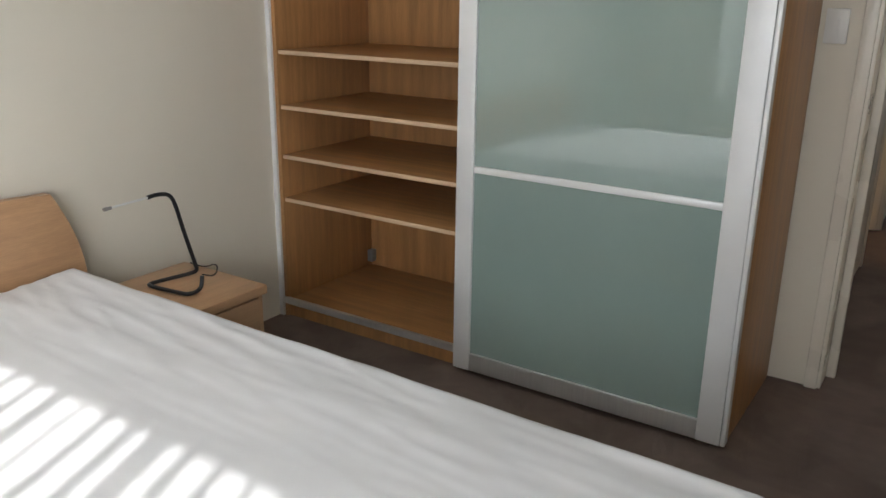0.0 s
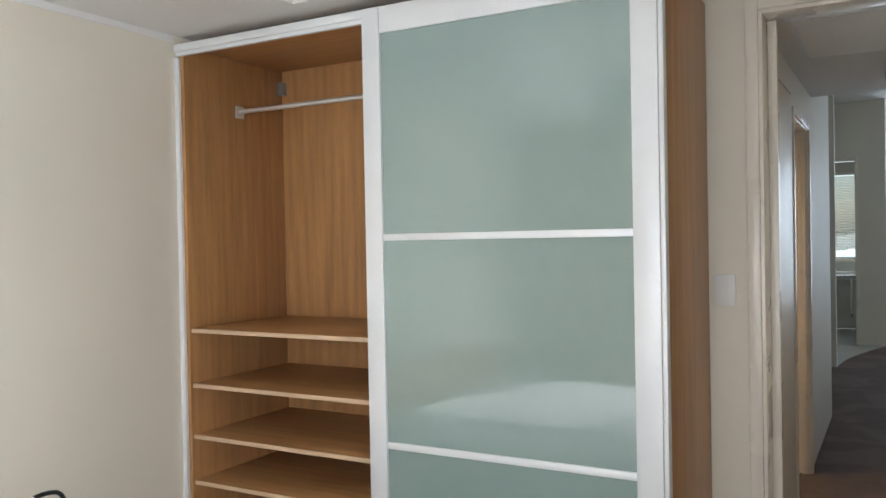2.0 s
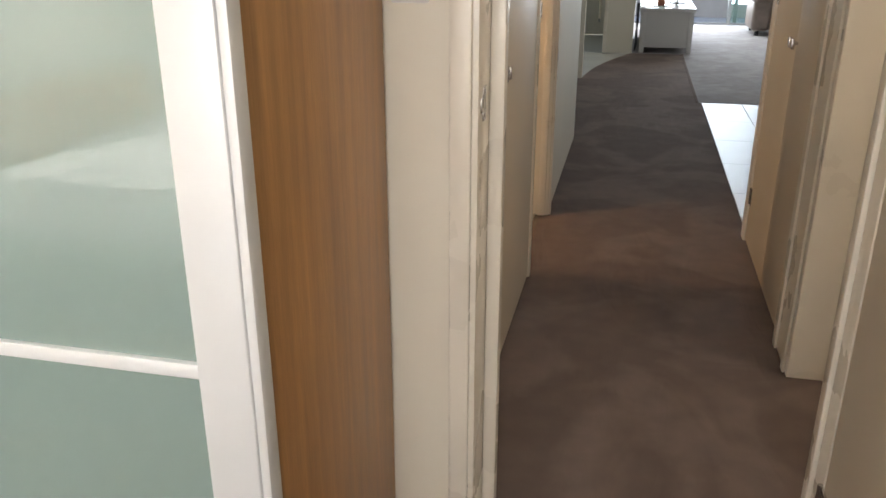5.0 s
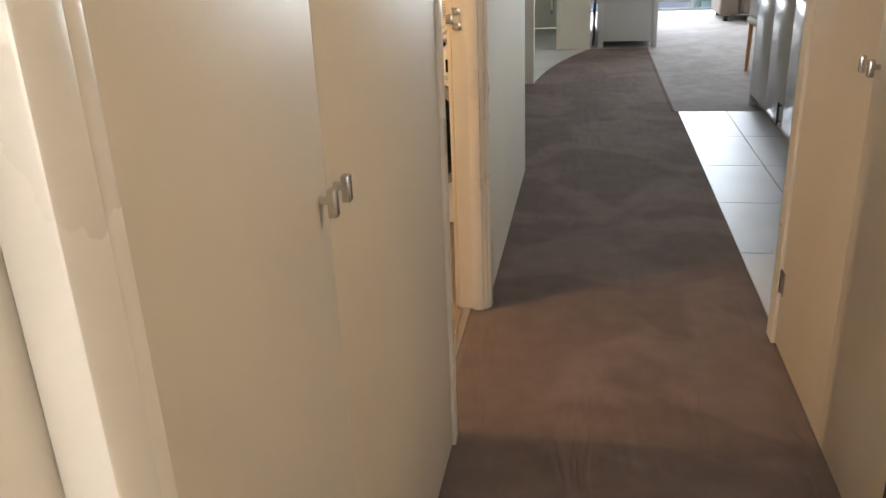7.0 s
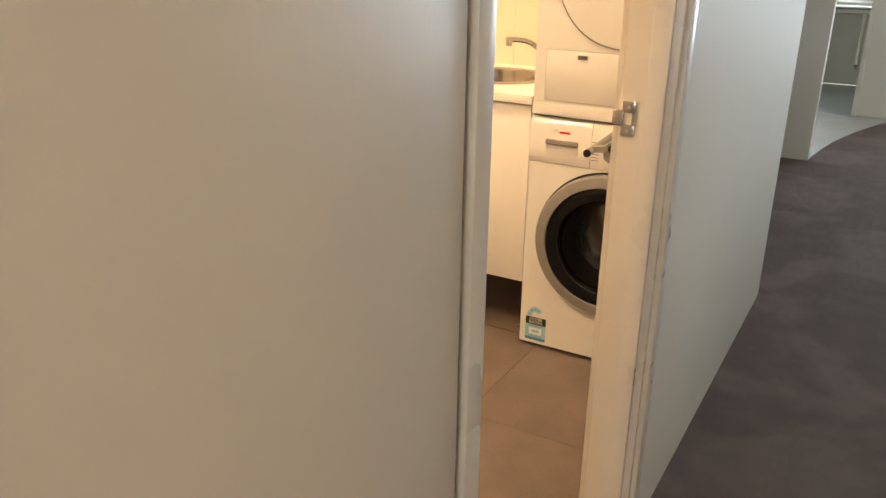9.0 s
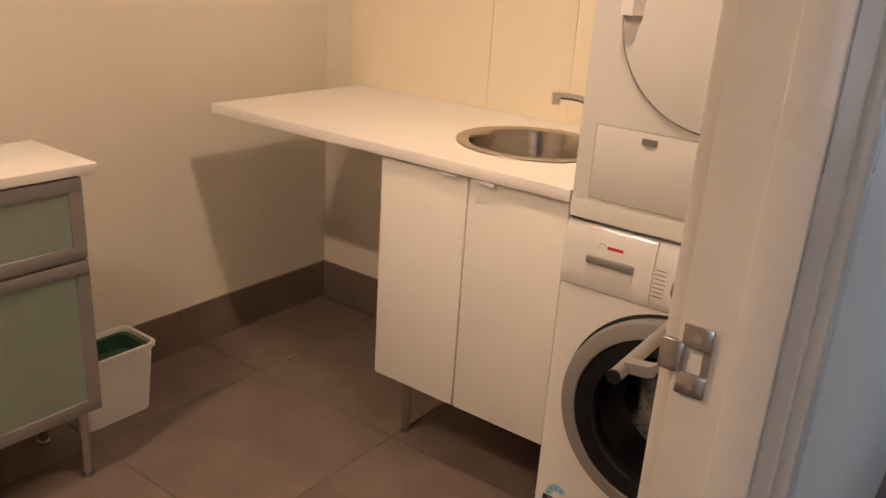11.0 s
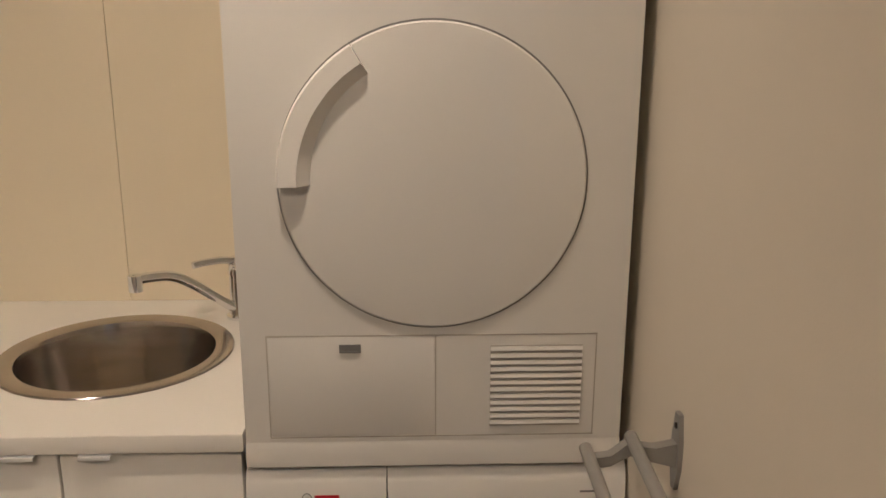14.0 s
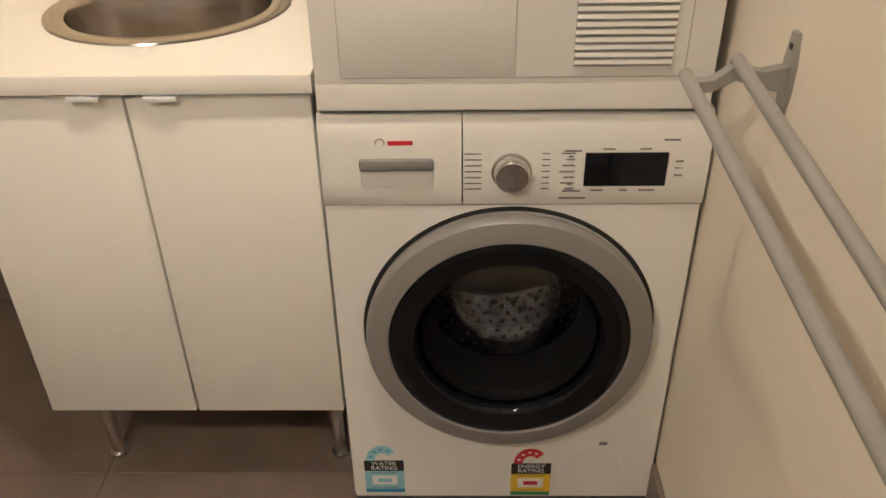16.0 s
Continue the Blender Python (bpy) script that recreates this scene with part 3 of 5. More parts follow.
# ---- corridor cupboards ----
def cupboard(name, x, y0, ym, y1, face, label, top=2.26):
    """Two flat doors in one wall plane; face is +1 when they look to +x."""
    c = thing(name, (x, ym, 0), label, "cupboard")
    for a, b in ((y0, ym - 0.0008), (ym + 0.0008, y1)):
        d = part("door", bx(min(x, x - face * 0.022), max(x, x - face * 0.022), a, b, 0.012, top, 0.0015), M_DOOR, c)
        hy = a + 0.02 if a == y0 else b - 0.02
        ky = ym + (-0.034 if a == y0 else 0.030)
        part("knob", join(cyl((x, ky, 1.012), (x + face * 0.014, ky, 1.012), 0.006, n=12), bx(min(x + face * 0.012, x + face * 0.024), max(x + face * 0.012, x + face * 0.024), ky - 0.008, ky + 0.008, 0.990, 1.028, 0.0015)), M_STEEL, d, "square satin nickel knob")
        for z in (0.23, 1.15, 2.05) if face < 0 else ():
            part("hinge", join(bx(min(x, x + face * 0.003), max(x, x + face * 0.003), hy - 0.018, hy + 0.018, z - 0.04, z + 0.04), cyl((x + face * 0.003, a if a == y0 else b, z - 0.04), (x + face * 0.003, a if a == y0 else b, z + 0.04), 0.005, n=12)), M_STEEL, d, "steel butt hinge")
    return c


cupboard("hall_cupboard", WX + 0.008, 2.435, 3.076, 3.925, 1, "tall beige satin cupboard doors in the corridor wall")
cupboard("hall_cupboard", 1.012, 3.55, 4.055, 4.62, -1, "tall beige satin cupboard doors beside the kitchen")
piece("trim_cupboard_post", join(bx(1.0, 1.14, 3.27, 3.545, 0, CH, 0.003), bx(0.990, 0.9995, 3.30, 3.34, 0, CH, 0.003), bx(0.990, 0.9995, 3.48, 3.53, 0, CH, 0.003)), M_TRIM, "cream painted cupboard post", "trim")
piece("trim_cupboard_post_b", bx(1.002, 1.03, 4.625, 4.70, 0, CH, 0.003), M_TRIM, "cream painted cupboard post", "trim")

# light switch
sw = thing("light_switch", (-0.015, 2.248, 1.33), "white double light switch on the cream wall", "light switch")
part("plate", bx(-0.052, 0.022, 2.240, 2.2495, 1.272, 1.388, 0.003), M_WHITEP, sw)
for z in (1.345, 1.312):
    part("rocker", cyl((-0.015, 2.241, z), (-0.015, 2.236, z), 0.011, n=24), M_WHITEP, sw)


# ---- wardrobe ----
w = thing("wardrobe", (-1.06, 1.9, 0), "oak wardrobe with a green glass sliding door and open shelves", "wardrobe")
WL, WR, WY0, WY1, WT = -2.045, -0.068, 1.615, 2.235, 2.36
part("side_panel", bx(WL, WL + 0.019, WY0, WY1, 0, WT, 0.001), M_OAK, w)
part("side_panel", bx(WR - 0.019, WR, WY0, WY1, 0, WT, 0.001), M_OAK, w)
part("divider", bx(-1.075, -1.04, WY0 + 0.05, WY1, 0.0, WT - 0.02, 0.001), M_OAK, w)
part("top_panel", bx(WL + 0.019, WR - 0.019, WY0 + 0.01, WY1, WT - 0.019, WT, 0.001), M_OAKH, w)
part("back_panel", bx(WL + 0.019, WR - 0.019, WY1 - 0.008, WY1, 0, WT - 0.019), M_OAK, w)
part("bottom_panel", bx(WL + 0.019, WR - 0.019, WY0 + 0.01, WY1 - 0.008, 0.062, 0.08, 0.001), M_OAKH, w)
part("plinth", bx(WL + 0.019, WR - 0.019, WY0 + 0.012, WY0 + 0.028, 0, 0.062), M_OAK, w)
for z in (1.165, 0.938, 0.726, 0.536):
    s = part("shelf", bx(WL + 0.021, -1.077, WY0 + 0.012, WY1 - 0.01, z, z + 0.017, 0.001), M_OAKH, w)
    part("edge_band", bx(WL + 0.021, -1.077, WY0 + 0.0085, WY0 + 0.0118, z, z + 0.017, 0.0005), M_EDGE, s, "lighter oak edge band")
part("clothes_rail", join(cyl((WL + 0.02, 1.93, 2.115), (-1.077, 1.93, 2.115), 0.011), bx(WL + 0.0195, WL + 0.03, 1.905, 1.955, 2.085, 2.14, 0.003)), M_ALU, w, "grey metal clothes rail")
for z in (2.255, 0.135):
    part("bracket", bx(WL + 0.0195, WL + 0.05, WY1 - 0.045, WY1 - 0.0085, z - 0.03, z + 0.03, 0.003), M_WINF, w, "grey metal corner bracket")
part("top_track", join(bx(WL - 0.012, -0.075, WY0 - 0.012, WY0 + 0.009, 2.305, 2.355, 0.003), bx(WL - 0.012, -1.11, WY0 - 0.022, WY0 - 0.013, 2.32, 2.35, 0.002)), M_ALUW, w, "white aluminium sliding track")
part("bottom_track", join(bx(WL + 0.0, -0.09, WY0 - 0.012, WY0 + 0.009, 0.062, 0.092, 0.004)), M_ALU, w, "aluminium bottom track")
part("side_rail", bx(WL - 0.024, WL - 0.001, WY0 - 0.012, WY0 + 0.02, 0, 2.30, 0.002), M_ALUW, w, "white aluminium edge profile")
d = part("sliding_door", bx(-1.040, -0.150, 1.583, 1.592, 0.09, 2.255), M_GGLASS, w, "pale green glass door panel with mirror gloss")
X0, X1 = -1.108, -0.072
part("stile", bx(X0, -1.036, 1.572, 1.600, 0.02, 2.345, 0.003), M_ALUW, d)
part("stile", bx(-0.152, X1, 1.572, 1.600, 0.02, 2.345, 0.003), M_ALUW, d)
part("edge_profile", bx(X1 + 0.001, X1 + 0.016, 1.575, 1.612, 0.02, 2.345, 0.003), M_ALUW, d)
part("edge_profile", bx(X1 + 0.001, X1 + 0.010, 1.5995, 1.6135, 0.021, 2.344, 0.001), M_RUBBER, d)
part("top_rail", bx(-1.036, -0.152, 1.573, 1.599, 2.252, 2.344, 0.003), M_ALUW, d)
part("bottom_rail", bx(-1.036, -0.152, 1.573, 1.599, 0.021, 0.093, 0.003), M_ALU, d)
for z in (1.543, 0.816):
    part("crossbar", bx(-1.036, -0.152, 1.574, 1.598, z - 0.012, z + 0.012, 0.002), M_ALUW, d)
d = part("sliding_door", bx(-1.02, -0.135, 1.609, 1.6145, 0.09, 2.29), M_WINF, w, "second door hidden behind the first")

# ---- bed, bedside table, lamp ----
bed = thing("bed", (-0.9, -0.3, 0), "double bed with a white fitted sheet and beech headboard", "bed")
BX0, BX1, BY0, BY1, BZ = -1.94, 0.26, -1.26, 0.568, 0.553
bm = bmesh.new()
NX, NY = 220, 240
grid = {}


def sheet_z(u, v):
    x, y = BX0 + u * (BX1 - BX0), BY0 + v * (BY1 - BY0)
    e = min(u * (BX1 - BX0), (1 - u) * (BX1 - BX0), v * (BY1 - BY0), (1 - v) * (BY1 - BY0))
    z = BZ - 0.035 * max(0, 1 - e / 0.05) ** 2
    near = max(0, 1 - e / 0.55)
    z += 0.006 * noise.noise((x * 2.2, y * 9.0, 0.3)) * (0.5 + near) + 0.006 * (0.5 - abs(noise.noise((x * 2.6 + y * 1.5, y * 15.0 + x * 2.0, 4.1)))) * (0.25 + near) + 0.002 * noise.noise((x * 6.0 + y * 3, y * 38.0, 1.7)) * (0.3 + near)
    z += 0.010 * noise.noise((x * 1.1, y * 1.3, 7.7))
    return x, y, z


for i in range(NX + 1):
    for j in range(NY + 1):
        grid[i, j] = bm.verts.new(sheet_z(i / NX, j / NY))
for i in range(NX):
    for j in range(NY):
        bm.faces.new((grid[i, j], grid[i + 1, j], grid[i + 1, j + 1], grid[i, j + 1]))
# the sheet falls over the edges and tucks in
border = [grid[i, 0] for i in range(NX)] + [grid[NX, j] for j in range(NY)] + [grid[i, NY] for i in range(NX, 0, -1)] + [grid[0, j] for j in range(NY, 0, -1)]
prev = border
for k, (drop, out) in enumerate(((0.05, 0.012), (0.13, 0.014), (0.20, 0.004), (0.24, -0.02))):
    ring = []
    for q, v in enumerate(border):
        o = Vector((v.co.x - (BX0 + BX1) / 2, v.co.y - (BY0 + BY1) / 2, 0))
        o = Vector((0 if abs(o.x) < (BX1 - BX0) / 2 - 0.01 else math.copysign(1, o.x), 0 if abs(o.y) < (BY1 - BY0) / 2 - 0.01 else math.copysign(1, o.y), 0))
        ring.append(bm.verts.new((v.co.x + o.x * out, v.co.y + o.y * out, v.co.z - drop + 0.008 * noise.noise((v.co.x * 9, v.co.y * 9, k)))))
    for q in range(len(border)):
        bm.faces.new((prev[q], ring[q], ring[(q + 1) % len(border)], prev[(q + 1) % len(border)]))
    prev = ring
bmesh.ops.recalc_face_normals(bm, faces=bm.faces)
part("fitted_sheet", bm, M_SHEET, bed, "white wrinkled fitted sheet")
part("base", bx(BX0 + 0.01, BX1 - 0.03, BY0 + 0.03, BY1 - 0.03, 0.10, 0.32, 0.01), M_BEECH, bed)
for x in (BX0 + 0.1, BX1 - 0.12):
    for y in (BY0 + 0.12, BY1 - 0.12):
        part("leg", bx(x - 0.03, x + 0.03, y - 0.03, y + 0.03, 0, 0.10, 0.003), M_BEECH, bed)
# headboard with a shallow arched top and bulging ends
HY0, HY1, HC = -1.33, 0.640, 0.095
arch = [(HY0 + HC * (i / 9) ** 1.9, 0.47 + 0.318 * i / 9) for i in range(10)]
right = [(HY1 + HY0 - y, z) for y, z in arch][::-1]
crown = [(HY0 + HC + (HY1 - HY0 - 2 * HC) * i / 12, 0.788 + 0.03 * math.sin(math.pi * i / 12)) for i in range(1, 12)]
arch = arch + crown + right
part("headboard", prism([(HY0, 0.15)] + arch + [(HY1, 0.15)], "x", -2.03, -1.998), M_BEECH, bed, "arched beech veneer headboard")
for y in (-1.0, 0.4):
    part("post", bx(-2.028, -1.998, y - 0.04, y + 0.04, 0, 0.16, 0.002), M_BEECH, bed)

ns = thing("bedside_table", (-1.68, 0.815, 0), "beech bedside table with one drawer beside the bed", "bedside table")
part("top", bx(-1.90, -1.48, 0.655, 0.968, 0.432, 0.464, 0.003), M_BEECH, ns)
part("side", bx(-1.89, -1.50, 0.662, 0.680, 0, 0.432, 0.001), M_BEECH, ns)
part("side", bx(-1.89, -1.50, 0.943, 0.961, 0, 0.432, 0.001), M_BEECH, ns)
part("back", bx(-1.89, -1.88, 0.680, 0.943, 0.03, 0.432), M_BEECH, ns)
part("shelf", bx(-1.88, -1.50, 0.680, 0.943, 0.06, 0.08), M_BEECH, ns)
part("drawer", bx(-1.88, -1.492, 0.685, 0.938, 0.25, 0.42, 0.002), M_BEECH, ns, "beech drawer front with a shadow gap")

dl = thing("desk_lamp", (-1.72, 0.80, 0.464), "black bent-tube desk lamp on the bedside table", "lamp")
z0 = 0.473
part("stem", tube([(-1.606, 0.80, z0 + 0.045), (-1.604, 0.79, z0), (-1.600, 0.735, z0), (-1.640, 0.728, z0), (-1.775, 0.711, z0), (-1.790, 0.735, z0), (-1.755, 0.885, z0), (-1.742, 0.893, z0 + 0.012), (-1.738, 0.882, z0 + 0.04), (-1.732, 0.840, z0 + 0.17), (-1.730, 0.814, z0 + 0.272), (-1.730, 0.795, z0 + 0.305), (-1.730, 0.752, z0 + 0.314), (-1.730, 0.710, z0 + 0.311)], 0.0070, 10, 2), M_BLACK, dl)
part("bulb_tube", tube([(-1.73, 0.710, z0 + 0.311), (-1.73, 0.660, z0 + 0.309), (-1.73, 0.575, z0 + 0.306)], 0.0036, 10, 0), M_WHITEP, dl, "slim white lamp tube")
part("reflector", tube([(-1.73, 0.576, z0 + 0.306), (-1.73, 0.550, z0 + 0.305)], 0.0055, 10, 0), M_SILVER, dl)
part("cable", tube([(-1.605, 0.80, z0 + 0.05), (-1.62, 0.87, z0 + 0.02), (-1.70, 0.95, z0 + 0.03), (-1.78, 0.955, z0 - 0.005), (-1.86, 0.96, z0 - 0.004)], 0.0025, 6, 2), M_RUBBER, dl, "thin black cable")
# bedroom window with vertical blind
win = thing("window_1", (-0.2, -2.15, 0.7), "white framed bedroom window with vertical blinds", "window")
win["kind"] = "structure"
for a in (WIN[0], (WIN[0] + WIN[1]) / 2 - 0.03, WIN[1] - 0.05):
    part("window_frame", bx(a, a + 0.05, -2.22, -2.16, WIN[2], WIN[3], 0.003), M_TRIM, win)
for z in (WIN[2], WIN[3] - 0.05):
    part("window_frame", bx(WIN[0] + 0.05, WIN[1] - 0.05, -2.219, -2.161, z, z + 0.05, 0.003), M_TRIM, win)
for z0, z1 in ((WIN[2] + 0.05, WIN[3] - 0.05),):
    mid = (WIN[0] + WIN[1]) / 2
    for a, b in ((WIN[0] + 0.05, mid - 0.03), (mid + 0.02, WIN[1] - 0.05)):
        p = part("pane", bx(a, b, -2.192, -2.188, z0, z1), M_CLEAR, win)
        p.visible_shadow = False
part("window_sill", bx(WIN[0] - 0.02, WIN[1] + 0.02, -2.16, -2.07, WIN[2] - 0.025, WIN[2] - 0.001, 0.004), M_TRIM, win)
blind = thing("vertical_blind", (0.4, -2.05, 0.7), "white vertical louvre blind half open at the window", "blind")
part("head_rail", bx(WIN[0] - 0.04, WIN[1] + 0.04, -2.075, -2.03, WIN[3] + 0.0, WIN[3] + 0.045, 0.003), M_BLIND, blind)
bm = bx(-0.0008, 0.0008, -0.044, 0.044, -(WIN[3] - WIN[2]) / 2, (WIN[3] - WIN[2]) / 2)
slat = bpy.data.meshes.new("slat")
bm.to_mesh(slat)
bm.free()
slat.materials.append(M_BLIND)
k = 0
x = WIN[0] + 0.02
while x < WIN[1]:
    if not (0.36 < x < 0.44):
        ob = new("slat", slat)
        ob.parent = blind
        ob.location = Vector((x, -2.05, (WIN[2] + WIN[3]) / 2)) - Vector(blind.location)
        ob.rotation_euler = (0, 0, radians(21 + 17 + 9 * math.sin(k * 2.3)))
    x += 0.088
    k += 1


# ---- laundry ----
def plate_with_hole(x0, x1, z0, z1, cx, cz, r, y0, y1, n=64):
    """A flat panel in the xz plane between y0 and y1 with a round hole."""
    angles = [2 * math.pi * i / n for i in range(n)] + [math.atan2(z - cz, x - cx) % (2 * math.pi) for x in (x0, x1) for z in (z0, z1)]
    angles = sorted(set(round(a, 6) for a in angles))
    bm = bmesh.new()
    rings = {}
    for y in (y0, y1):
        inner, outer = [], []
        for a in angles:
            c, s = math.cos(a), math.sin(a)
            k = min(((x1 - cx) / c if c > 1e-9 else (x0 - cx) / c if c < -1e-9 else 1e9), ((z1 - cz) / s if s > 1e-9 else (z0 - cz) / s if s < -1e-9 else 1e9))
            inner.append(bm.verts.new((cx + r * c, y, cz + r * s)))
            outer.append(bm.verts.new((cx + k * c, y, cz + k * s)))
        rings[y] = inner, outer
    m = len(angles)
    for i in range(m):
        j = (i + 1) % m
        for y in (y0, y1):
            a, b = rings[y]
            bm.faces.new((a[i], a[j], b[j], b[i]))
        for w in (0, 1):
            bm.faces.new((rings[y0][w][i], rings[y0][w][j], rings[y1][w][j], rings[y1][w][i]))
    bmesh.ops.recalc_face_normals(bm, faces=bm.faces)
    return bm


# benchtop: the panel above laid flat
SX, SY, SR = -0.960, 6.048, 0.217
bench = plate_with_hole(-1.905, -0.656, 5.703, 6.3775, SX, SY, SR - 0.012, -0.908, -0.879)
for v in bench.verts:
    v.co = Vector((v.co.x, v.co.z, -v.co.y))
bmesh.ops.recalc_face_normals(bench, faces=bench.faces)
bench_ob = solid("benchtop", bench, M_LAM, (-1.28, 6.04, 0.879), "white laminate laundry benchtop with a round cut-out", "worktop")
part("edge_band", bx(-1.905, -0.656, 5.7012, 5.7028, 0.8795, 0.9075, 0.0005), M_LAM, bench_ob)
part("edge_band", bx(-1.9068, -1.9052, 5.7012, 6.375, 0.8795, 0.9075, 0.0005), M_LAM, bench_ob)
sink = thing("sink", (SX, SY, 0.908), "round satin stainless steel sink set into the benchtop", "sink")
part("bowl", lathe([(SR, 0.0005), (SR - 0.002, 0.004), (SR - 0.028, 0.005), (SR - 0.036, 0.001), (SR - 0.040, -0.010), (SR - 0.045, -0.13), (SR - 0.060, -0.158), (SR - 0.10, -0.168), (0.045, -0.172), (0.040, -0.178)], (SX, SY, 0.908), n=72), M_SINK, sink)
part("drain", lathe([(0.044, 0.0), (0.038, 0.003), (0.030, -0.001), (0.001, -0.002)], (SX, SY, 0.737), n=32), M_CHROME, sink)

tap = thing("mixer_tap", (-0.768, 6.255, 0.908), "chrome mixer tap with a swivel spout and lever", "tap")
part("body", lathe([(0.030, 0), (0.030, 0.006), (0.024, 0.010), (0.021, 0.03), (0.021, 0.095), (0.023, 0.10), (0.020, 0.122), (0.001, 0.126)], (-0.768, 6.255, 0.9081), n=32), M_CHROME, tap)
part("spout", join(tube([(-0.772, 6.250, 0.925), (-0.80, 6.222, 0.955), (-0.845, 6.175, 1.008), (-0.875, 6.145, 1.034), (-0.905, 6.115, 1.040), (-0.932, 6.088, 1.041)], 0.0105, 14, 2), cyl((-0.930, 6.090, 1.050), (-0.930, 6.090, 1.018), 0.0135, n=20)), M_CHROME, tap)
part("lever", join(tube([(-0.765, 6.258, 1.030), (-0.79, 6.235, 1.042), (-0.825, 6.205, 1.044), (-0.845, 6.188, 1.042)], 0.0078, 12, 2), cyl((-0.768, 6.255, 1.016), (-0.768, 6.255, 1.044), 0.021, 0.014, n=24)), M_CHROME, tap)

cab = thing("sink_cabinet", (-0.94, 6.0, 0), "white two-door sink cabinet on steel legs", "cabinet")
part("body", join(bx(-1.218, -0.664, 5.733, 6.30, 0.24, 0.70, 0.001), bx(-1.218, -1.202, 5.733, 6.30, 0.7, 0.8785), bx(-0.68, -0.664, 5.733, 6.30, 0.7, 0.8785)), M_LAM, cab)
for a, b, hx in ((-1.22, -0.9425, -0.996), (-0.9385, -0.662, -0.881)):
    d = part("door", bx(a, b, 5.714, 5.731, 0.236, 0.8735, 0.002), M_LAM, cab)
    part("handle", join(bx(hx - 0.024, hx + 0.024, 5.7005, 5.722, 0.8742, 0.8762), bx(hx - 0.024, hx + 0.024, 5.6985, 5.7008, 0.869, 0.8762, 0.0006)), M_ALUW, d, "small metal tab handle")
for x in (-1.185, -0.70):
    for y in (5.83, 6.24):
        part("leg", join(cyl((x, y, 0.006), (x, y, 0.24), 0.0135), cyl((x, y, 0), (x, y, 0.008), 0.019)), M_STEEL, cab)

# washing machine
WX0, WX1, WF = -0.656, -0.062, 5.70
CX, CZ = -0.358, 0.438
wm = thing("washing_machine", (-0.359, 6.0, 0), "white front-loading washing machine with a grey porthole rim", "washing machine")
part("front_panel", plate_with_hole(WX0 + 0.004, WX1 - 0.004, 0.014, 0.692, CX, CZ, 0.236, WF, WF + 0.012), M_APPL, wm)
part("side_panel", bx(WX0, WX0 + 0.012, WF + 0.004, 6.30, 0.014, 0.832, 0.003), M_APPL, wm)
part("side_panel", bx(WX1 - 0.012, WX1, WF + 0.004, 6.30, 0.014, 0.832, 0.003), M_APPL, wm)
part("back_panel", bx(WX0 + 0.012, WX1 - 0.012, 6.285, 6.30, 0.014, 0.83), M_APPL, wm)
part("lid", bx(WX0, WX1, WF + 0.05, 6.30, 0.832, 0.848, 0.004), M_APPL, wm)
part("base", bx(WX0 + 0.012, WX1 - 0.012, WF + 0.012, 6.285, 0.014, 0.03), M_RUBBER, wm)
for x in (WX0 + 0.05, WX1 - 0.05):
    for y in (WF + 0.06, 6.24):
        part("foot", cyl((x, y, 0), (x, y, 0.016), 0.02), M_RUBBER, wm)


def fascia(x0, x1):
    prof = [(WF + 0.02, 0.694), (WF - 0.001, 0.694), (WF - 0.003, 0.697), (WF - 0.004, 0.735), (WF - 0.001, 0.795), (WF + 0.002, 0.822), (WF + 0.007, 0.838), (WF + 0.015, 0.8455), (WF + 0.025, 0.8478), (WF + 0.05, 0.8478), (WF + 0.05, 0.80)]
    return prism(prof, "x", x0, x1)


DRAW = part("detergent_drawer", join(fascia(WX0 + 0.001, -0.4385)), M_APPL, wm)
part("handle_recess", bx(-0.594, -0.482, WF - 0.0050, WF - 0.002, 0.728, 0.757, 0.001), M_WHITEP, DRAW)
part("handle", join(bx(-0.595, -0.481, WF - 0.012, WF + 0.001, 0.757, 0.776, 0.005)), M_SILVER, DRAW, "silver grip bar")
# badge: a ring and a plain red bar
part("badge", join(lathe([(0.0075, 0), (0.0075, 0.0012), (0.006, 0.0012), (0.006, 0)], (-0.562, WF + 0.0005, 0.800), "-Y", 24), bx(-0.565, -0.559, WF - 0.0004, WF + 0.0006, 0.7995, 0.8005)), M_PRINT, DRAW)
part("badge_bar", bx(-0.550, -0.512, WF - 0.0010, WF + 0.0022, 0.7965, 0.8035), M_RED, DRAW, "plain red badge bar")
PAN = part("control_panel", join(fascia(-0.4365, WX1 - 0.001)), M_APPL, wm)
yk = WF - 0.004
part("dial", lathe([(0.031, 0.0), (0.031, 0.003), (0.028, 0.004), (0.0265, 0.020), (0.024, 0.023), (0.001, 0.0215)], (-0.362, yk + 0.002, 0.752), "-Y", 48), M_STEEL, PAN, "brushed steel programme dial")
part("display", bx(-0.251, -0.126, WF - 0.0052, WF - 0.0005, 0.727, 0.783, 0.001), M_DARKG, PAN, "black glass display")
marks = []
for i in range(7):
    z = 0.782 - i * 0.0098
    y = WF - 0.0045 + max(0, z - 0.735) * 0.055
    for s in (-1, 1):
        x = -0.362 + s * 0.046
        marks.append((bx(min(x, x + s * 0.012), max(x, x + s * 0.012), y - 0.0004, y + 0.0006, z - 0.0006, z + 0.0006), M_PBLACK, "tick"))
        w = 0.014 + 0.010 * ((i * 7 + (s > 0) * 3) % 5) / 4
        a = -0.434 if s < 0 else -0.288 - w + 0.022
        marks.append((bx(a, a + w, y - 0.0004, y + 0.0006, z - 0.0010, z + 0.0010), M_PRINT, "print_line"))
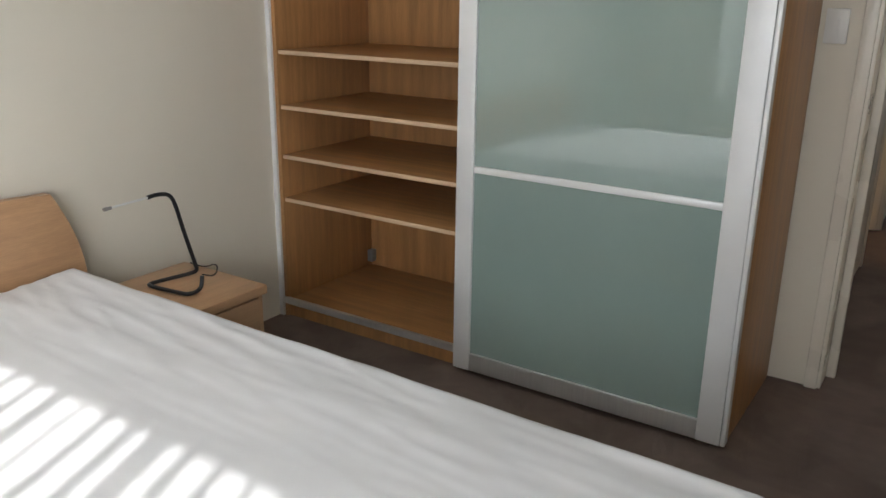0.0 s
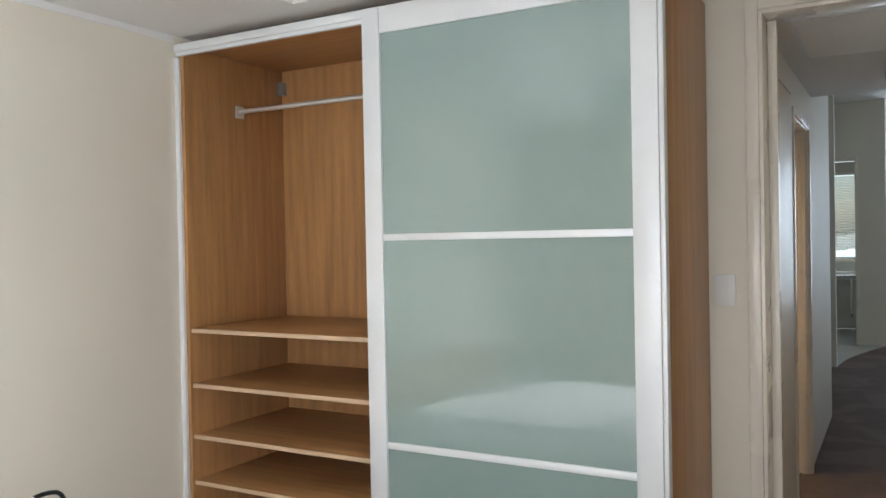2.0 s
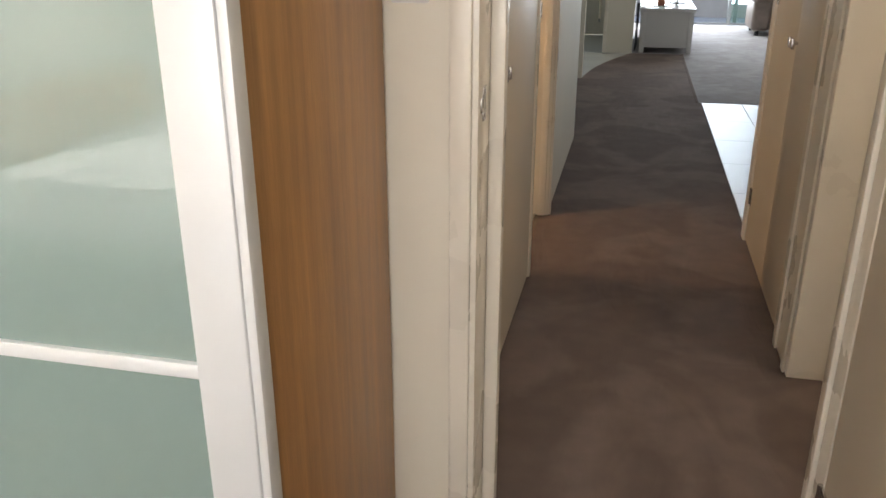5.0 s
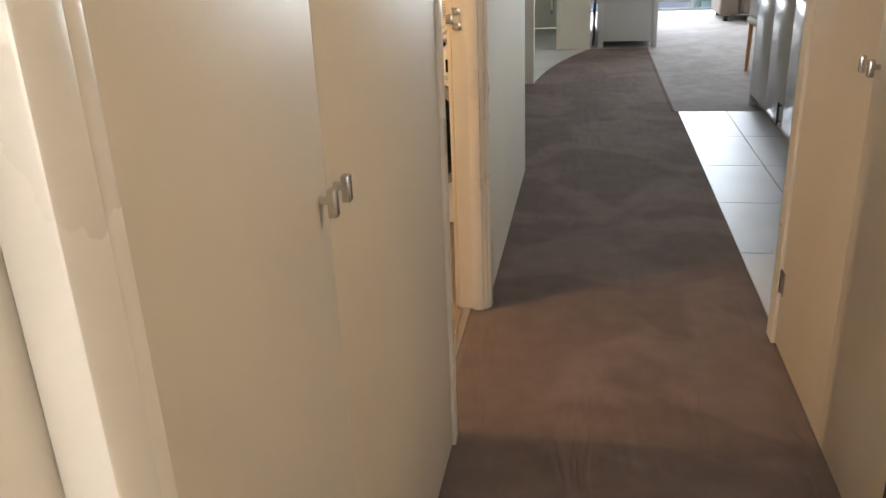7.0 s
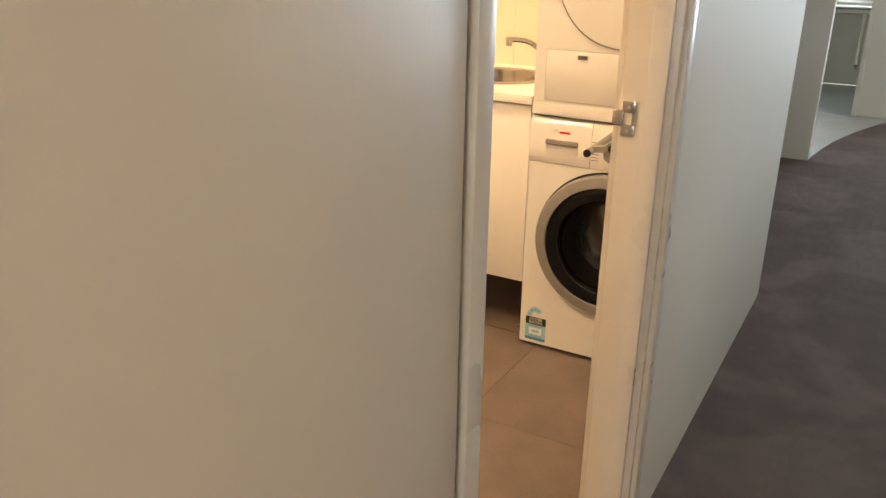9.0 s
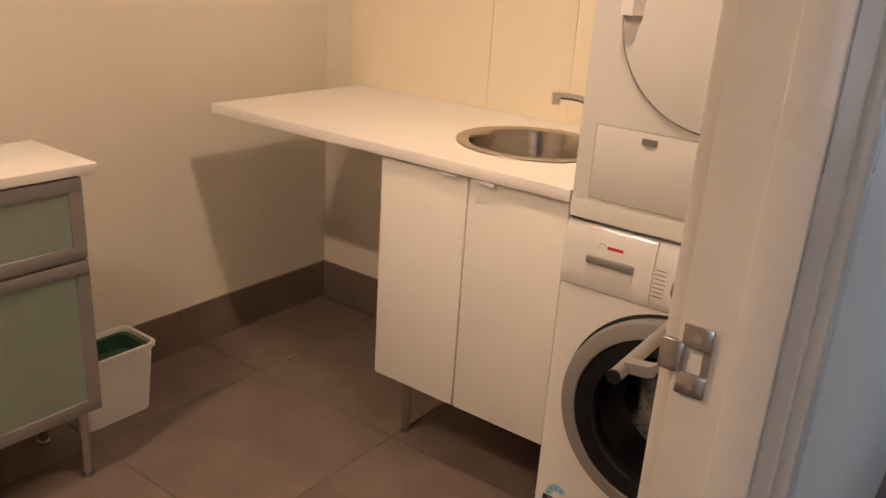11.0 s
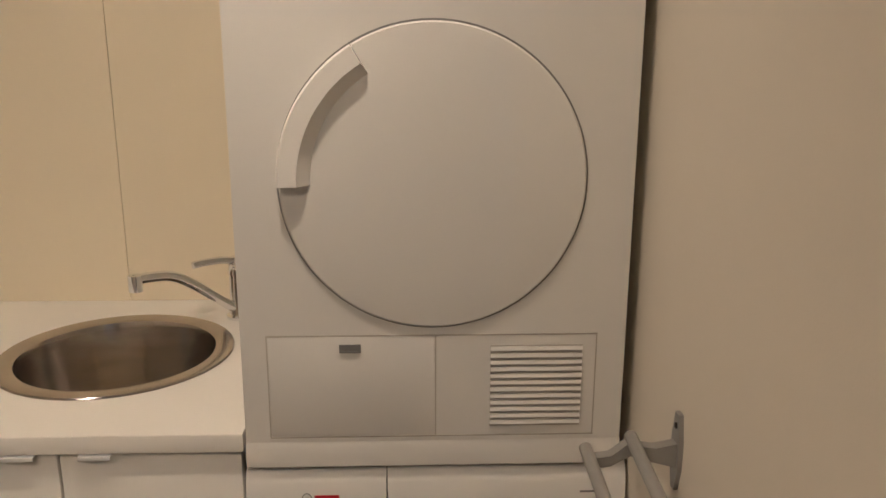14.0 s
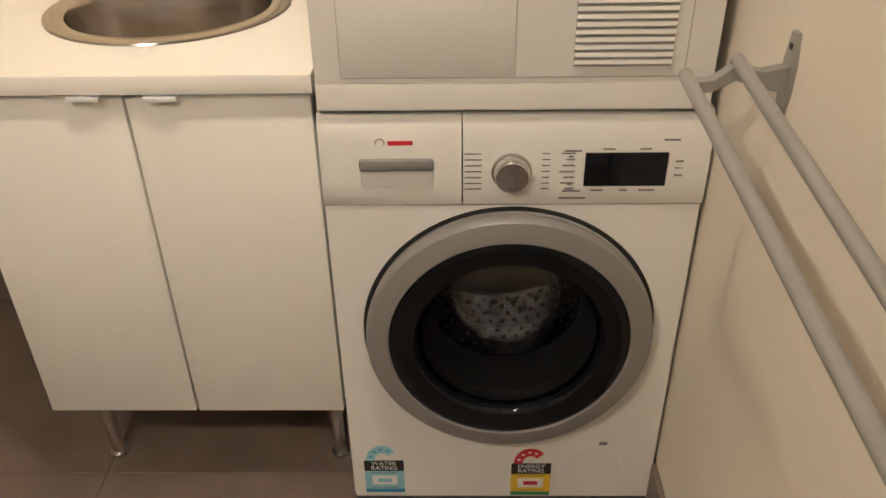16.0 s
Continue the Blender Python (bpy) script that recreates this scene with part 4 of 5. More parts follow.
for a, w, z in ((-0.283, 0.026, 0.786), (-0.283, 0.028, 0.719), (-0.225, 0.018, 0.7885), (-0.170, 0.018, 0.7885), (-0.24, 0.020, 0.720), (-0.195, 0.012, 0.720), (-0.165, 0.024, 0.720), (-0.114, 0.012, 0.768), (-0.114, 0.012, 0.745), (-0.288, 0.042, 0.7065), (-0.276, 0.007, 0.777), (-0.276, 0.007, 0.731), (-0.135, 0.024, 0.803), (-0.114, 0.004, 0.757), (-0.108, 0.0015, 0.757), (-0.104, 0.0015, 0.757)):
    y = WF - 0.0045 + max(0, z - 0.735) * 0.055
    marks.append((bx(a, a + w, y - 0.0004, y + 0.0008, z - 0.0014, z + 0.0014), M_PRINT, "print_line"))
for b, m, nme in marks:
    part(nme, b, m, PAN)

pd = part("porthole_door", lathe([(0.232, 0.002), (0.243, 0.008), (0.2455, 0.016), (0.2445, 0.028), (0.240, 0.034), (0.222, 0.0385), (0.2075, 0.0405), (0.2055, 0.039), (0.205, 0.028)], (CX, WF, CZ), "-Y", 96), M_SILVER, wm, "silver grey porthole rim")
# black ring on the front panel paints the shadow behind the rim
part("door_shadow_ring", lathe([(0.2515, 0.0005), (0.251, 0.003), (0.246, 0.004), (0.236, -0.01)], (CX, WF, CZ), "-Y", 96), M_RUBBER, pd, "black ring standing in for the shadow gap round the door")
part("door_glass", lathe([(0.207, 0.034), (0.200, 0.0385), (0.190, 0.0395), (0.163, 0.036), (0.158, 0.030), (0.154, 0.01)], (CX, WF, CZ), "-Y", 96), M_DARKG, pd, "smoked black door ring")
part("glass_bowl", lathe([(0.157, 0.020), (0.150, -0.01), (0.136, -0.060), (0.112, -0.105), (0.100, -0.116), (0.086, -0.120), (0.001, -0.128), (0.001, -0.121), (0.085, -0.113), (0.096, -0.110), (0.107, -0.101), (0.131, -0.058), (0.145, -0.01), (0.152, 0.020)], (CX, WF, CZ + 0.004), "-Y", 96), M_CLEAR, pd, "clear bulging door glass")
part("gasket", lathe([(0.232, -0.012), (0.200, -0.02), (0.172, -0.035), (0.163, -0.060), (0.150, -0.085), (0.146, -0.105), (0.152, -0.112), (0.180, -0.115)], (CX, WF, CZ), "-Y", 72), M_RUBBER, wm, "black rubber door gasket")
drum = part("drum", lathe([(0.180, -0.112), (0.235, -0.13), (0.240, -0.20), (0.240, -0.46), (0.20, -0.50), (0.06, -0.485), (0.001, -0.48)], (CX, WF, CZ), "-Y", 72), M_DRUM, wm, "perforated steel drum")
holes = []
for ring, (r, yy) in enumerate(((0.08, 0.490), (0.105, 0.4925), (0.13, 0.4945), (0.155, 0.4965), (0.18, 0.4985))):
    n = 16 + ring * 6
    for i in range(n):
        a = 2 * math.pi * (i + 0.5 * (ring % 2)) / n
        p = Vector((CX + r * math.cos(a), WF + yy - 0.006, CZ + r * math.sin(a)))
        holes.append(cyl(p, p + Vector((0, 0.001, 0)), 0.005, n=8))
for row in range(9):
    for i in range(56):
        a = 2 * math.pi * (i + 0.5 * (row % 2)) / 56
        d_ = Vector((math.cos(a), 0, math.sin(a)))
        p = Vector((CX, WF + 0.20 + row * 0.028, CZ)) + d_ * 0.2385
        holes.append(cyl(p, p - d_ * 0.001, 0.0042, n=8))
h = part("perforations", join(*holes), M_RUBBER, drum, "dark drum holes")
h["kind"] = "stuff"
for a in (90, 210, 330):
    c, s = math.cos(radians(a)), math.sin(radians(a))
    p = moved(bx(-0.03, 0.03, 0, 0.24, 0, 0.045, 0.014), Matrix.Translation((CX + 0.235 * c, WF + 0.20, CZ + 0.235 * s)) @ Matrix.Rotation(radians(-a - 90 + 180) * -1 + radians(0), 4, "Y"))
    part("paddle", p, M_DRUM, drum)
part("service_cap", lathe([(0.060, 0.0003), (0.060, 0.0014), (0.0585, 0.0014), (0.0585, 0.0003)], (-0.182, WF, 0.092), "-Y", 64), M_WHITEP, wm, "round service flap outline")
part("release_tab", join(bx(-0.175, -0.159, WF - 0.0015, WF + 0.001, 0.159, 0.167, 0.001)), M_PRINT, wm)


def rating(cx, z0, colour, dark, text, foot, w=0.078, h=0.105):
    lb = thing("rating_label", (cx, WF - 0.001, z0), text.lower() + " rating sticker on the washing machine", "sticker", "rating stickers")
    y0, y1 = WF - 0.0012, WF - 0.0002
    part("panel", bx(cx - w / 2, cx + w / 2, y0, y1, z0 + 0.010, z0 + h * 0.58), colour, lb)
    part("foot_bar", bx(cx - w / 2, cx + w / 2, y0, y1, z0, z0 + 0.0098), foot, lb)
    part("title_bar", bx(cx - w / 2, cx + w / 2, y0, y1, z0 + h * 0.585, z0 + h * 0.86), M_PBLACK, lb)
    zt = z0 + h * 0.865
    out = [(cx + w * 0.42 * math.cos(radians(a)) - 0.002, zt + w * 0.52 * math.sin(radians(a))) for a in range(180, 34, -10)]
    inn = [(cx + w * 0.20 * math.cos(radians(a)) - 0.002, zt + w * 0.26 * math.sin(radians(a))) for a in range(40, 181, 10)]
    part("star_arc", prism(out + inn, "y", y0, y1), dark, lb)
    for a in (160, 128, 96, 64):
        p = (cx - 0.002 + w * 0.31 * math.cos(radians(a)), y0, zt + w * 0.39 * math.sin(radians(a)))
        pts = [(p[0] + (0.0042 if i % 2 == 0 else 0.0018) * math.sin(i * math.pi / 5), p[2] + (0.0042 if i % 2 == 0 else 0.0018) * math.cos(i * math.pi / 5)) for i in range(10)]
        part("star", prism(pts, "y", y0 - 0.0004, y0), M_PWHITE if dark is M_RED else M_BLUE, lb)
    part("value_field", bx(cx - w * 0.32, cx + w * 0.32, y0 - 0.0004, y0, z0 + h * 0.22, z0 + h * 0.46), M_PWHITE, lb)
    part("value_bar", bx(cx - w * 0.18, cx + w * 0.18, y0 - 0.0008, y0 - 0.0004, z0 + h * 0.29, z0 + h * 0.39), M_RED if dark is M_RED else M_LBLUE, lb)
    for k in range(2):
        part("print_line", bx(cx - w * 0.34, cx + w * 0.34, y0 - 0.0004, y0, z0 + h * (0.13 + 0.4 * k), z0 + h * (0.145 + 0.4 * k)), M_PRINT, lb)
    m = Matrix.Rotation(radians(90), 4, "X")
    words(text, 0.0145, Matrix.Translation((cx, y0 - 0.0002, z0 + h * 0.785)) @ m, M_PWHITE, lb)
    words("RATING", 0.0145, Matrix.Translation((cx, y0 - 0.0002, z0 + h * 0.665)) @ m, M_PWHITE, lb)


rating(-0.592, 0.026, M_LBLUE, M_LBLUE, "WATER", M_BLUE)
rating(-0.302, 0.018, M_YEL, M_RED, "ENERGY", M_GRN)

# dryer on top
DX_0, DX_1, DF = -0.650, -0.078, 5.700
DCX, DCZ, DR = -0.366, 1.298, 0.220
dr = thing("tumble_dryer", (-0.364, 6.0, 0.85), "white tumble dryer stacked on the washing machine", "tumble dryer")
part("front_panel", plate_with_hole(DX_0, DX_1, 0.895, 1.70, DCX, DCZ, DR, DF, DF + 0.02, 96), M_DRYER, dr)
part("body", bx(DX_0, DX_1, DF + 0.0205, 6.28, 0.862, 1.70, 0.004), M_DRYER, dr)
part("plinth_rail", join(prism([(DF + 0.02, 0.8515), (DF + 0.001, 0.8515), (DF - 0.002, 0.855), (DF - 0.002, 0.884), (DF + 0.001, 0.8945), (DF + 0.02, 0.8945)], "x", DX_0 - 0.001, DX_1 + 0.001)), M_DRYER, dr)
# black filler slab gives the shade between the two machines
part("stacking_gap_shade", bx(DX_0 + 0.002, DX_1 - 0.002, DF + 0.006, 6.27, 0.848, 0.8512), M_RUBBER, dr, "black slab standing in for the shaded gap of the stacking kit")
dd = part("door", lathe([(DR - 0.0025, -0.019), (DR - 0.0025, 0.004), (DR - 0.005, 0.007), (DR - 0.03, 0.010), (0.10, 0.013), (0.001, 0.014)], (DCX, DF, DCZ), "-Y", 96), M_DRYER, dr, "round white dryer door")
# grey ring laid over the door gap, shade put into its colour
part("door_gap_shade", lathe([(DR + 0.0005, 0.0006), (DR - 0.0024, 0.0006)], (DCX, DF, DCZ), "-Y", 96), M_PRINT, dr, "flat grey ring coloured as the shaded gap round the door")
r0, r1 = 0.171, 0.217
hb = bmesh.new()
section = [(r0, 0.004), (r0, 0.010), (r0 + 0.017, 0.030), (r1 - 0.003, 0.030), (r1, 0.026), (r1, 0.004)]
rows = []
for k in range(25):
    a = radians(121 + 60.5 * k / 24)
    rows.append([hb.verts.new((DCX + q * math.cos(a), DF - h_, DCZ + q * math.sin(a))) for q, h_ in section])
for a, b in zip(rows, rows[1:]):
    for k in range(len(section)):
        hb.faces.new((a[k], b[k], b[(k + 1) % len(section)], a[(k + 1) % len(section)]))
hb.faces.new(rows[0])
hb.faces.new(rows[-1][::-1])
bmesh.ops.recalc_face_normals(hb, faces=hb.faces)
part("handle", hb, M_APPL, dd, "curved white door handle")
GL = 0.0022
# raised grey strips carry the shade of the panel seams in their colour
for a, b, c, d_ in ((-0.613, -0.120, 1.0645, 1.0645 + GL), (-0.613, -0.120, 0.9015, 0.9015 + GL)):
    part("groove_shade_strip", bx(a, b, DF - 0.0006, DF + 0.001, c, d_), M_GAPSHADE, dr)
for a in (-0.613, -0.363, -0.122):
    part("groove_shade_strip", bx(a, a + GL * 0.8, DF - 0.0007, DF + 0.001, 0.904, 1.0644), M_GAPSHADE, dr)
part("flap", bx(-0.6105, -0.3645, DF - 0.0006, DF + 0.001, 0.9045, 1.0635, 0.0003), M_DRYER, dr, "white service flap")
part("latch", join(bx(-0.505, -0.473, DF - 0.0045, DF - 0.0022, 1.040, 1.043), bx(-0.505, -0.473, DF - 0.0045, DF - 0.0022, 1.050, 1.053), bx(-0.505, -0.502, DF - 0.0045, DF - 0.0022, 1.043, 1.05), bx(-0.476, -0.473, DF - 0.0045, DF - 0.0022, 1.043, 1.05), bx(-0.502, -0.476, DF - 0.0028, DF - 0.0022, 1.043, 1.05)), M_PRINT, dr, "small dark latch")
# flat plate, its grey stands for the shade between the slats
vent = part("vent", bx(-0.280, -0.142, DF - 0.0012, DF + 0.001, 0.918, 1.049), M_GAPSHADE, dr, "flat grey plate coloured as the shade behind the vent slats")
for i in range(12):
    z = 0.9215 + i * 0.0108
    part("slat", prism([(DF - 0.006, z + 0.0015), (DF - 0.0015, z), (DF - 0.0015, z + 0.0068), (DF - 0.004, z + 0.0068)], "x", -0.280, -0.142), M_DRYER, vent)

# folding wall rail
rail = thing("clothes_rail", (LX, 5.2, 0.98), "grey metal wall rail with two bars beside the machines", "towel rail")
RAILS = (((-0.177, 4.919, 0.939), (-0.171, 5.520, 0.972)), ((-0.122, 4.925, 0.954), (-0.116, 5.508, 0.994)))
for a, b in RAILS:
    a, b = Vector(a), Vector(b)
    u = (b - a).normalized()
    r = part("bar", cyl(a, b, 0.0085, n=24), M_GREYROD, rail)
    part("end_cap", cyl(a - u * 0.003, a + u * 0.0005, 0.0089, n=24), M_RUBBER, r, "black plastic end cap")
    part("end_cap", cyl(b - u * 0.0005, b + u * 0.003, 0.0087, n=24), M_GREYROD, r)
for y, dz in ((4.948, -0.036), (5.500, -0.014)):
    outl = [(LX - 0.004, 0.972 + dz), (-0.088, 0.980 + dz), (-0.12, 0.990 + dz), (-0.145, 0.976 + dz), (-0.172, 0.973 + dz), (-0.176, 0.986 + dz), (-0.145, 0.990 + dz), (-0.125, 1.006 + dz), (-0.088, 1.000 + dz), (LX - 0.004, 1.006 + dz)]
    part("arm", prism(outl, "y", y - 0.008, y + 0.008), M_GREYROD, rail)
    b = part("wall_plate", prism([(y - 0.006, 0.940 + dz), (y + 0.006, 0.940 + dz), (y + 0.015, 0.972 + dz), (y + 0.015, 1.01 + dz), (y + 0.007, 1.045 + dz), (y - 0.007, 1.045 + dz), (y - 0.015, 1.01 + dz), (y - 0.015, 0.972 + dz)], "x", LX - 0.006, LX), M_GREYROD, rail)
    part("screw", cyl((LX - 0.006, y, 1.028 + dz), (LX - 0.0075, y, 1.028 + dz), 0.004, n=12), M_RUBBER, b)

# vanity
va = thing("drawer_unit", (-1.8, 4.8, 0), "metal-framed frosted glass drawer unit with a white top", "cabinet")
VX0, VX1, VY0, VY1 = -1.935, -1.645, 4.42, 5.118
part("top", bx(VX0 - 0.008, VX1 + 0.006, VY0 - 0.03, VY1 + 0.04, 0.838, 0.862, 0.002), M_LAM, va)
part("body", bx(VX0, VX1 - 0.02, VY0, VY1, 0.20, 0.838, 0.002), M_SILVER, va)
for z0, z1 in ((0.628, 0.832), (0.205, 0.622)):
    d = part("drawer_front", bx(VX1 - 0.012, VX1 - 0.006, VY0 + 0.03, VY1 - 0.03, z0 + 0.03, z1 - 0.03), M_VGLASS, va, "frosted green glass panel")
    part("frame", join(bx(VX1 - 0.019, VX1, VY0 + 0.001, VY1 - 0.001, z1 - 0.034, z1, 0.002), bx(VX1 - 0.019, VX1, VY0 + 0.001, VY1 - 0.001, z0, z0 + 0.034, 0.002), bx(VX1 - 0.0185, VX1 - 0.0005, VY0 + 0.001, VY0 + 0.035, z0 + 0.034, z1 - 0.034), bx(VX1 - 0.0185, VX1 - 0.0005, VY1 - 0.035, VY1 - 0.001, z0 + 0.034, z1 - 0.034)), M_SILVER, d, "brushed metal frame")
    part("handle", bx(VX1, VX1 + 0.014, VY1 - 0.42, VY1 - 0.32, z1 - 0.012, z1 - 0.008, 0.001), M_ALU, d)
for x in (VX0 + 0.03, VX1 - 0.035):
    for y in (VY0 + 0.04, VY1 - 0.04):
        part("leg", join(cyl((x, y, 0.006), (x, y, 0.20), 0.013), cyl((x, y, 0), (x, y, 0.008), 0.018)), M_STEEL, va)

# small tub with a green cloth inside
tub = thing("plastic_tub", (-1.915, 5.29, 0), "white plastic tub with a dark green lining on the floor", "tub")


def tub_shell(x0, x1, y0, y1, z0, z1, taper, wall):
    bm = bmesh.new()
    rows = []
    for z, ins in ((z0, taper), (z1 - 0.012, 0.004), (z1 - 0.012, -0.004), (z1, -0.004), (z1, wall), (z0 + 0.01, taper + wall)):
        ring = []
        for sx, sy in ((1, 1), (-1, 1), (-1, -1), (1, -1)):
            for k in range(4):
                a = radians({(1, 1): 0, (-1, 1): 90, (-1, -1): 180, (1, -1): 270}[sx, sy] + k * 30)
                cx_, cy_ = ((x1 - ins - 0.025) if sx > 0 else (x0 + ins + 0.025)), ((y1 - ins - 0.025) if sy > 0 else (y0 + ins + 0.025))
                ring.append(bm.verts.new((cx_ + 0.025 * math.cos(a), cy_ + 0.025 * math.sin(a), z)))
        rows.append(ring)
    for a, b in zip(rows, rows[1:]):
        for i in range(16):
            bm.faces.new((a[i], a[(i + 1) % 16], b[(i + 1) % 16], b[i]))
    bm.faces.new(rows[0][::-1])
    bm.faces.new(rows[-1])
    bmesh.ops.recalc_face_normals(bm, faces=bm.faces)
    return bm


part("shell", tub_shell(-2.0, -1.835, 5.16, 5.415, 0, 0.225, 0.018, 0.006), M_WHITEP, tub)
part("lining", tub_shell(-1.988, -1.847, 5.172, 5.403, 0.16, 0.212, 0.004, 0.012), M_GREEN, tub, "dark green lining")

for lx, ly in ((-0.58, 5.28), (-1.38, 4.0)):
  dn = thing("downlight", (lx, ly, 2.4), "round recessed ceiling downlight", "downlight")
  part("ring", lathe([(0.060, 0), (0.060, -0.006), (0.046, -0.008), (0.044, 0)], (lx, ly, 2.4), n=32), M_WHITEP, dn)
  part("lens", lathe([(0.0435, -0.003), (0.001, -0.003)], (lx, ly, 2.4), n=32), M_LAMPG, dn)
# unseen fixture, added to go with the fill lamp in the entry
el = thing("entry_fill_fixture", (1.65, 2.85, CH), "round white ceiling fixture added for the unseen entry fill lamp", "ceiling light")
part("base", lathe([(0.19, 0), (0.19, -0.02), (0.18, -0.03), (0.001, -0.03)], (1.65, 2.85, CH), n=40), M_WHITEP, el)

# ---- corridor ceiling ----
sp = thing("ceiling_spotlight", (0.54, 4.40, CH), "square grey ceiling spotlight in the corridor", "ceiling light")
part("housing", bx(0.475, 0.605, 4.34, 4.46, CH - 0.05, CH - 0.001, 0.004), M_PRINT, sp)
part("lamp_head", join(bx(0.485, 0.595, 4.33, 4.45, CH - 0.12, CH - 0.055, 0.006)), M_SHADE, sp)
part("neck", bx(0.52, 0.56, 4.38, 4.42, CH - 0.056, CH - 0.049), M_BLACK, sp)
gr = thing("ceiling_grille", (0.33, 3.3, CH), "ribbed white return-air grille in the corridor ceiling", "air vent")
part("frame", join(bx(0.13, 0.15, 2.86, 3.72, CH - 0.012, CH - 0.001), bx(0.51, 0.54, 2.86, 3.72, CH - 0.012, CH - 0.001), bx(0.15, 0.51, 2.86, 2.88, CH - 0.012, CH - 0.001), bx(0.15, 0.51, 3.70, 3.72, CH - 0.012, CH - 0.001)), M_ALUW, gr)
for i in range(40):
    y = 2.885 + i * 0.0204
    part("slat", bx(0.15, 0.51, y, y + 0.012, CH - 0.010, CH - 0.002), M_CEIL, gr)

# ---- bathroom glimpse ----
win = thing("window_2", (-0.32, 13.4, 1.05), "bathroom window with a white venetian blind", "window")
win["kind"] = "structure"
part("window_frame", join(bx(-0.62, -0.58, 13.42, 13.48, 1.05, 2.45), bx(-0.07, -0.03, 13.42, 13.48, 1.05, 2.45), bx(-0.58, -0.07, 13.42, 13.48, 1.05, 1.09), bx(-0.58, -0.07, 13.42, 13.48, 2.41, 2.45)), M_TRIM, win)
p = part("pane", bx(-0.58, -0.07, 13.452, 13.456, 1.09, 2.41), M_CLEAR, win)
p.visible_shadow = False
vb = thing("venetian_blind", (-0.32, 13.39, 1.1), "white venetian blind lowered over the bathroom window", "blind")
part("head_rail", bx(-0.61, -0.04, 13.372, 13.398, 2.40, 2.44), M_BLIND, vb)
for i in range(50):
    z = 1.12 + i * 0.0255
    part("slat", moved(bx(-0.285, 0.285, -0.012, 0.012, -0.0006, 0.0006), Matrix.Translation((-0.325, 13.385, z)) @ Matrix.Rotation(radians(38), 4, "X")), M_BLIND, vb)
basin = thing("hand_basin", (-0.2, 13.2, 0), "white basin with a chrome tap and waste pipe", "basin")
part("bowl", bx(-0.55, 0.12, 13.05, 13.398, 0.78, 0.90, 0.02), M_WHITEP, basin)
part("waste_pipe", join(cyl((-0.12, 13.15, 0.25), (-0.12, 13.15, 0.78), 0.02), tube([(-0.12, 13.15, 0.25), (-0.12, 13.2, 0.2), (-0.12, 13.398, 0.2)], 0.02, 10, 2)), M_CHROME, basin)
part("rail", cyl((-0.5, 13.02, 0.84), (0.1, 13.02, 0.84), 0.02), M_CHROME, basin)

# ---- kitchen ----
kb = thing("kitchen_bench", (1.9, 7.2, 0), "white gloss kitchen bench with an oven", "kitchen cabinet")
part("worktop", bx(1.53, 2.25, 4.805, 8.44, 0.87, 0.905, 0.003), M_KTILE, kb)
part("end_panel", bx(1.56, 2.22, 8.385, 8.42, 0, 0.87, 0.002), M_BENCH, kb)
part("plinth", bx(1.62, 2.2, 4.81, 8.385, 0, 0.09), M_BENCH, kb)
ys = [4.81, 5.45, 6.05, 6.70, 7.30, 7.85, 8.383]
for i, (a, b) in enumerate(zip(ys, ys[1:])):
    if i == 2:
        ov = part("oven", bx(1.565, 2.1, a + 0.002, b - 0.002, 0.09, 0.868, 0.002), M_BENCH, kb, "built-in oven")
        part("oven_door", bx(1.553, 1.565, a + 0.02, b - 0.02, 0.24, 0.72, 0.003), M_DARKG, ov, "black glass oven door")
        part("trim", bx(1.548, 1.553, a + 0.05, b - 0.05, 0.66, 0.69, 0.002), M_STEEL, ov)
    else:
        d = part("door", bx(1.56, 1.58, a + 0.0015, b - 0.0015, 0.09, 0.866, 0.002), M_BENCH, kb)
        part("carcass", bx(1.58, 2.18, a, b, 0.09, 0.866), M_BENCH, kb)
        if i in (3, 4):
            part("handle", join(cyl((1.54, a + 0.05, 0.10), (1.54, a + 0.05, 0.24), 0.007, n=12), cyl((1.54, a + 0.05, 0.12), (1.56, a + 0.05, 0.12), 0.005, n=8), cyl((1.54, a + 0.05, 0.22), (1.56, a + 0.05, 0.22), 0.005, n=8)), M_BLACK, d, "dark bar handle")

# ---- living room ----
tv = thing("tv_cabinet", (0.78, 12.3, 0), "white lowboard television cabinet on the carpet", "tv cabinet")
TX0, TX1, TY0, TY1, TH = 0.465, 1.10, 11.45, 13.2, 0.545
part("top", bx(TX0 - 0.02, TX1 + 0.02, TY0 - 0.02, TY1 + 0.02, TH - 0.045, TH, 0.004), M_BENCH, tv)
for x in (TX0, TX1 - 0.06):
    for y in (TY0, TY1 - 0.06):
        part("leg", bx(x, x + 0.06, y, y + 0.06, 0.003, TH - 0.045, 0.003), M_BENCH, tv)
part("end_panel", bx(TX0 + 0.06, TX1 - 0.06, TY0 + 0.012, TY0 + 0.03, 0.07, TH - 0.045), M_BENCH, tv)
part("body", bx(TX0 + 0.02, TX1 - 0.02, TY0 + 0.06, TY1 - 0.06, 0.07, TH - 0.045), M_BENCH, tv)

lp = thing("table_lamp", (0.70, 11.75, TH), "red-brown wooden table lamp with a cream drum shade", "lamp")
part("base", bx(0.60, 0.80, 11.66, 11.84, TH, TH + 0.015, 0.003), M_STEEL, lp)
part("post", bx(0.655, 0.745, 11.71, 11.79, TH + 0.015, TH + 0.62, 0.004), M_CHERRY, lp)
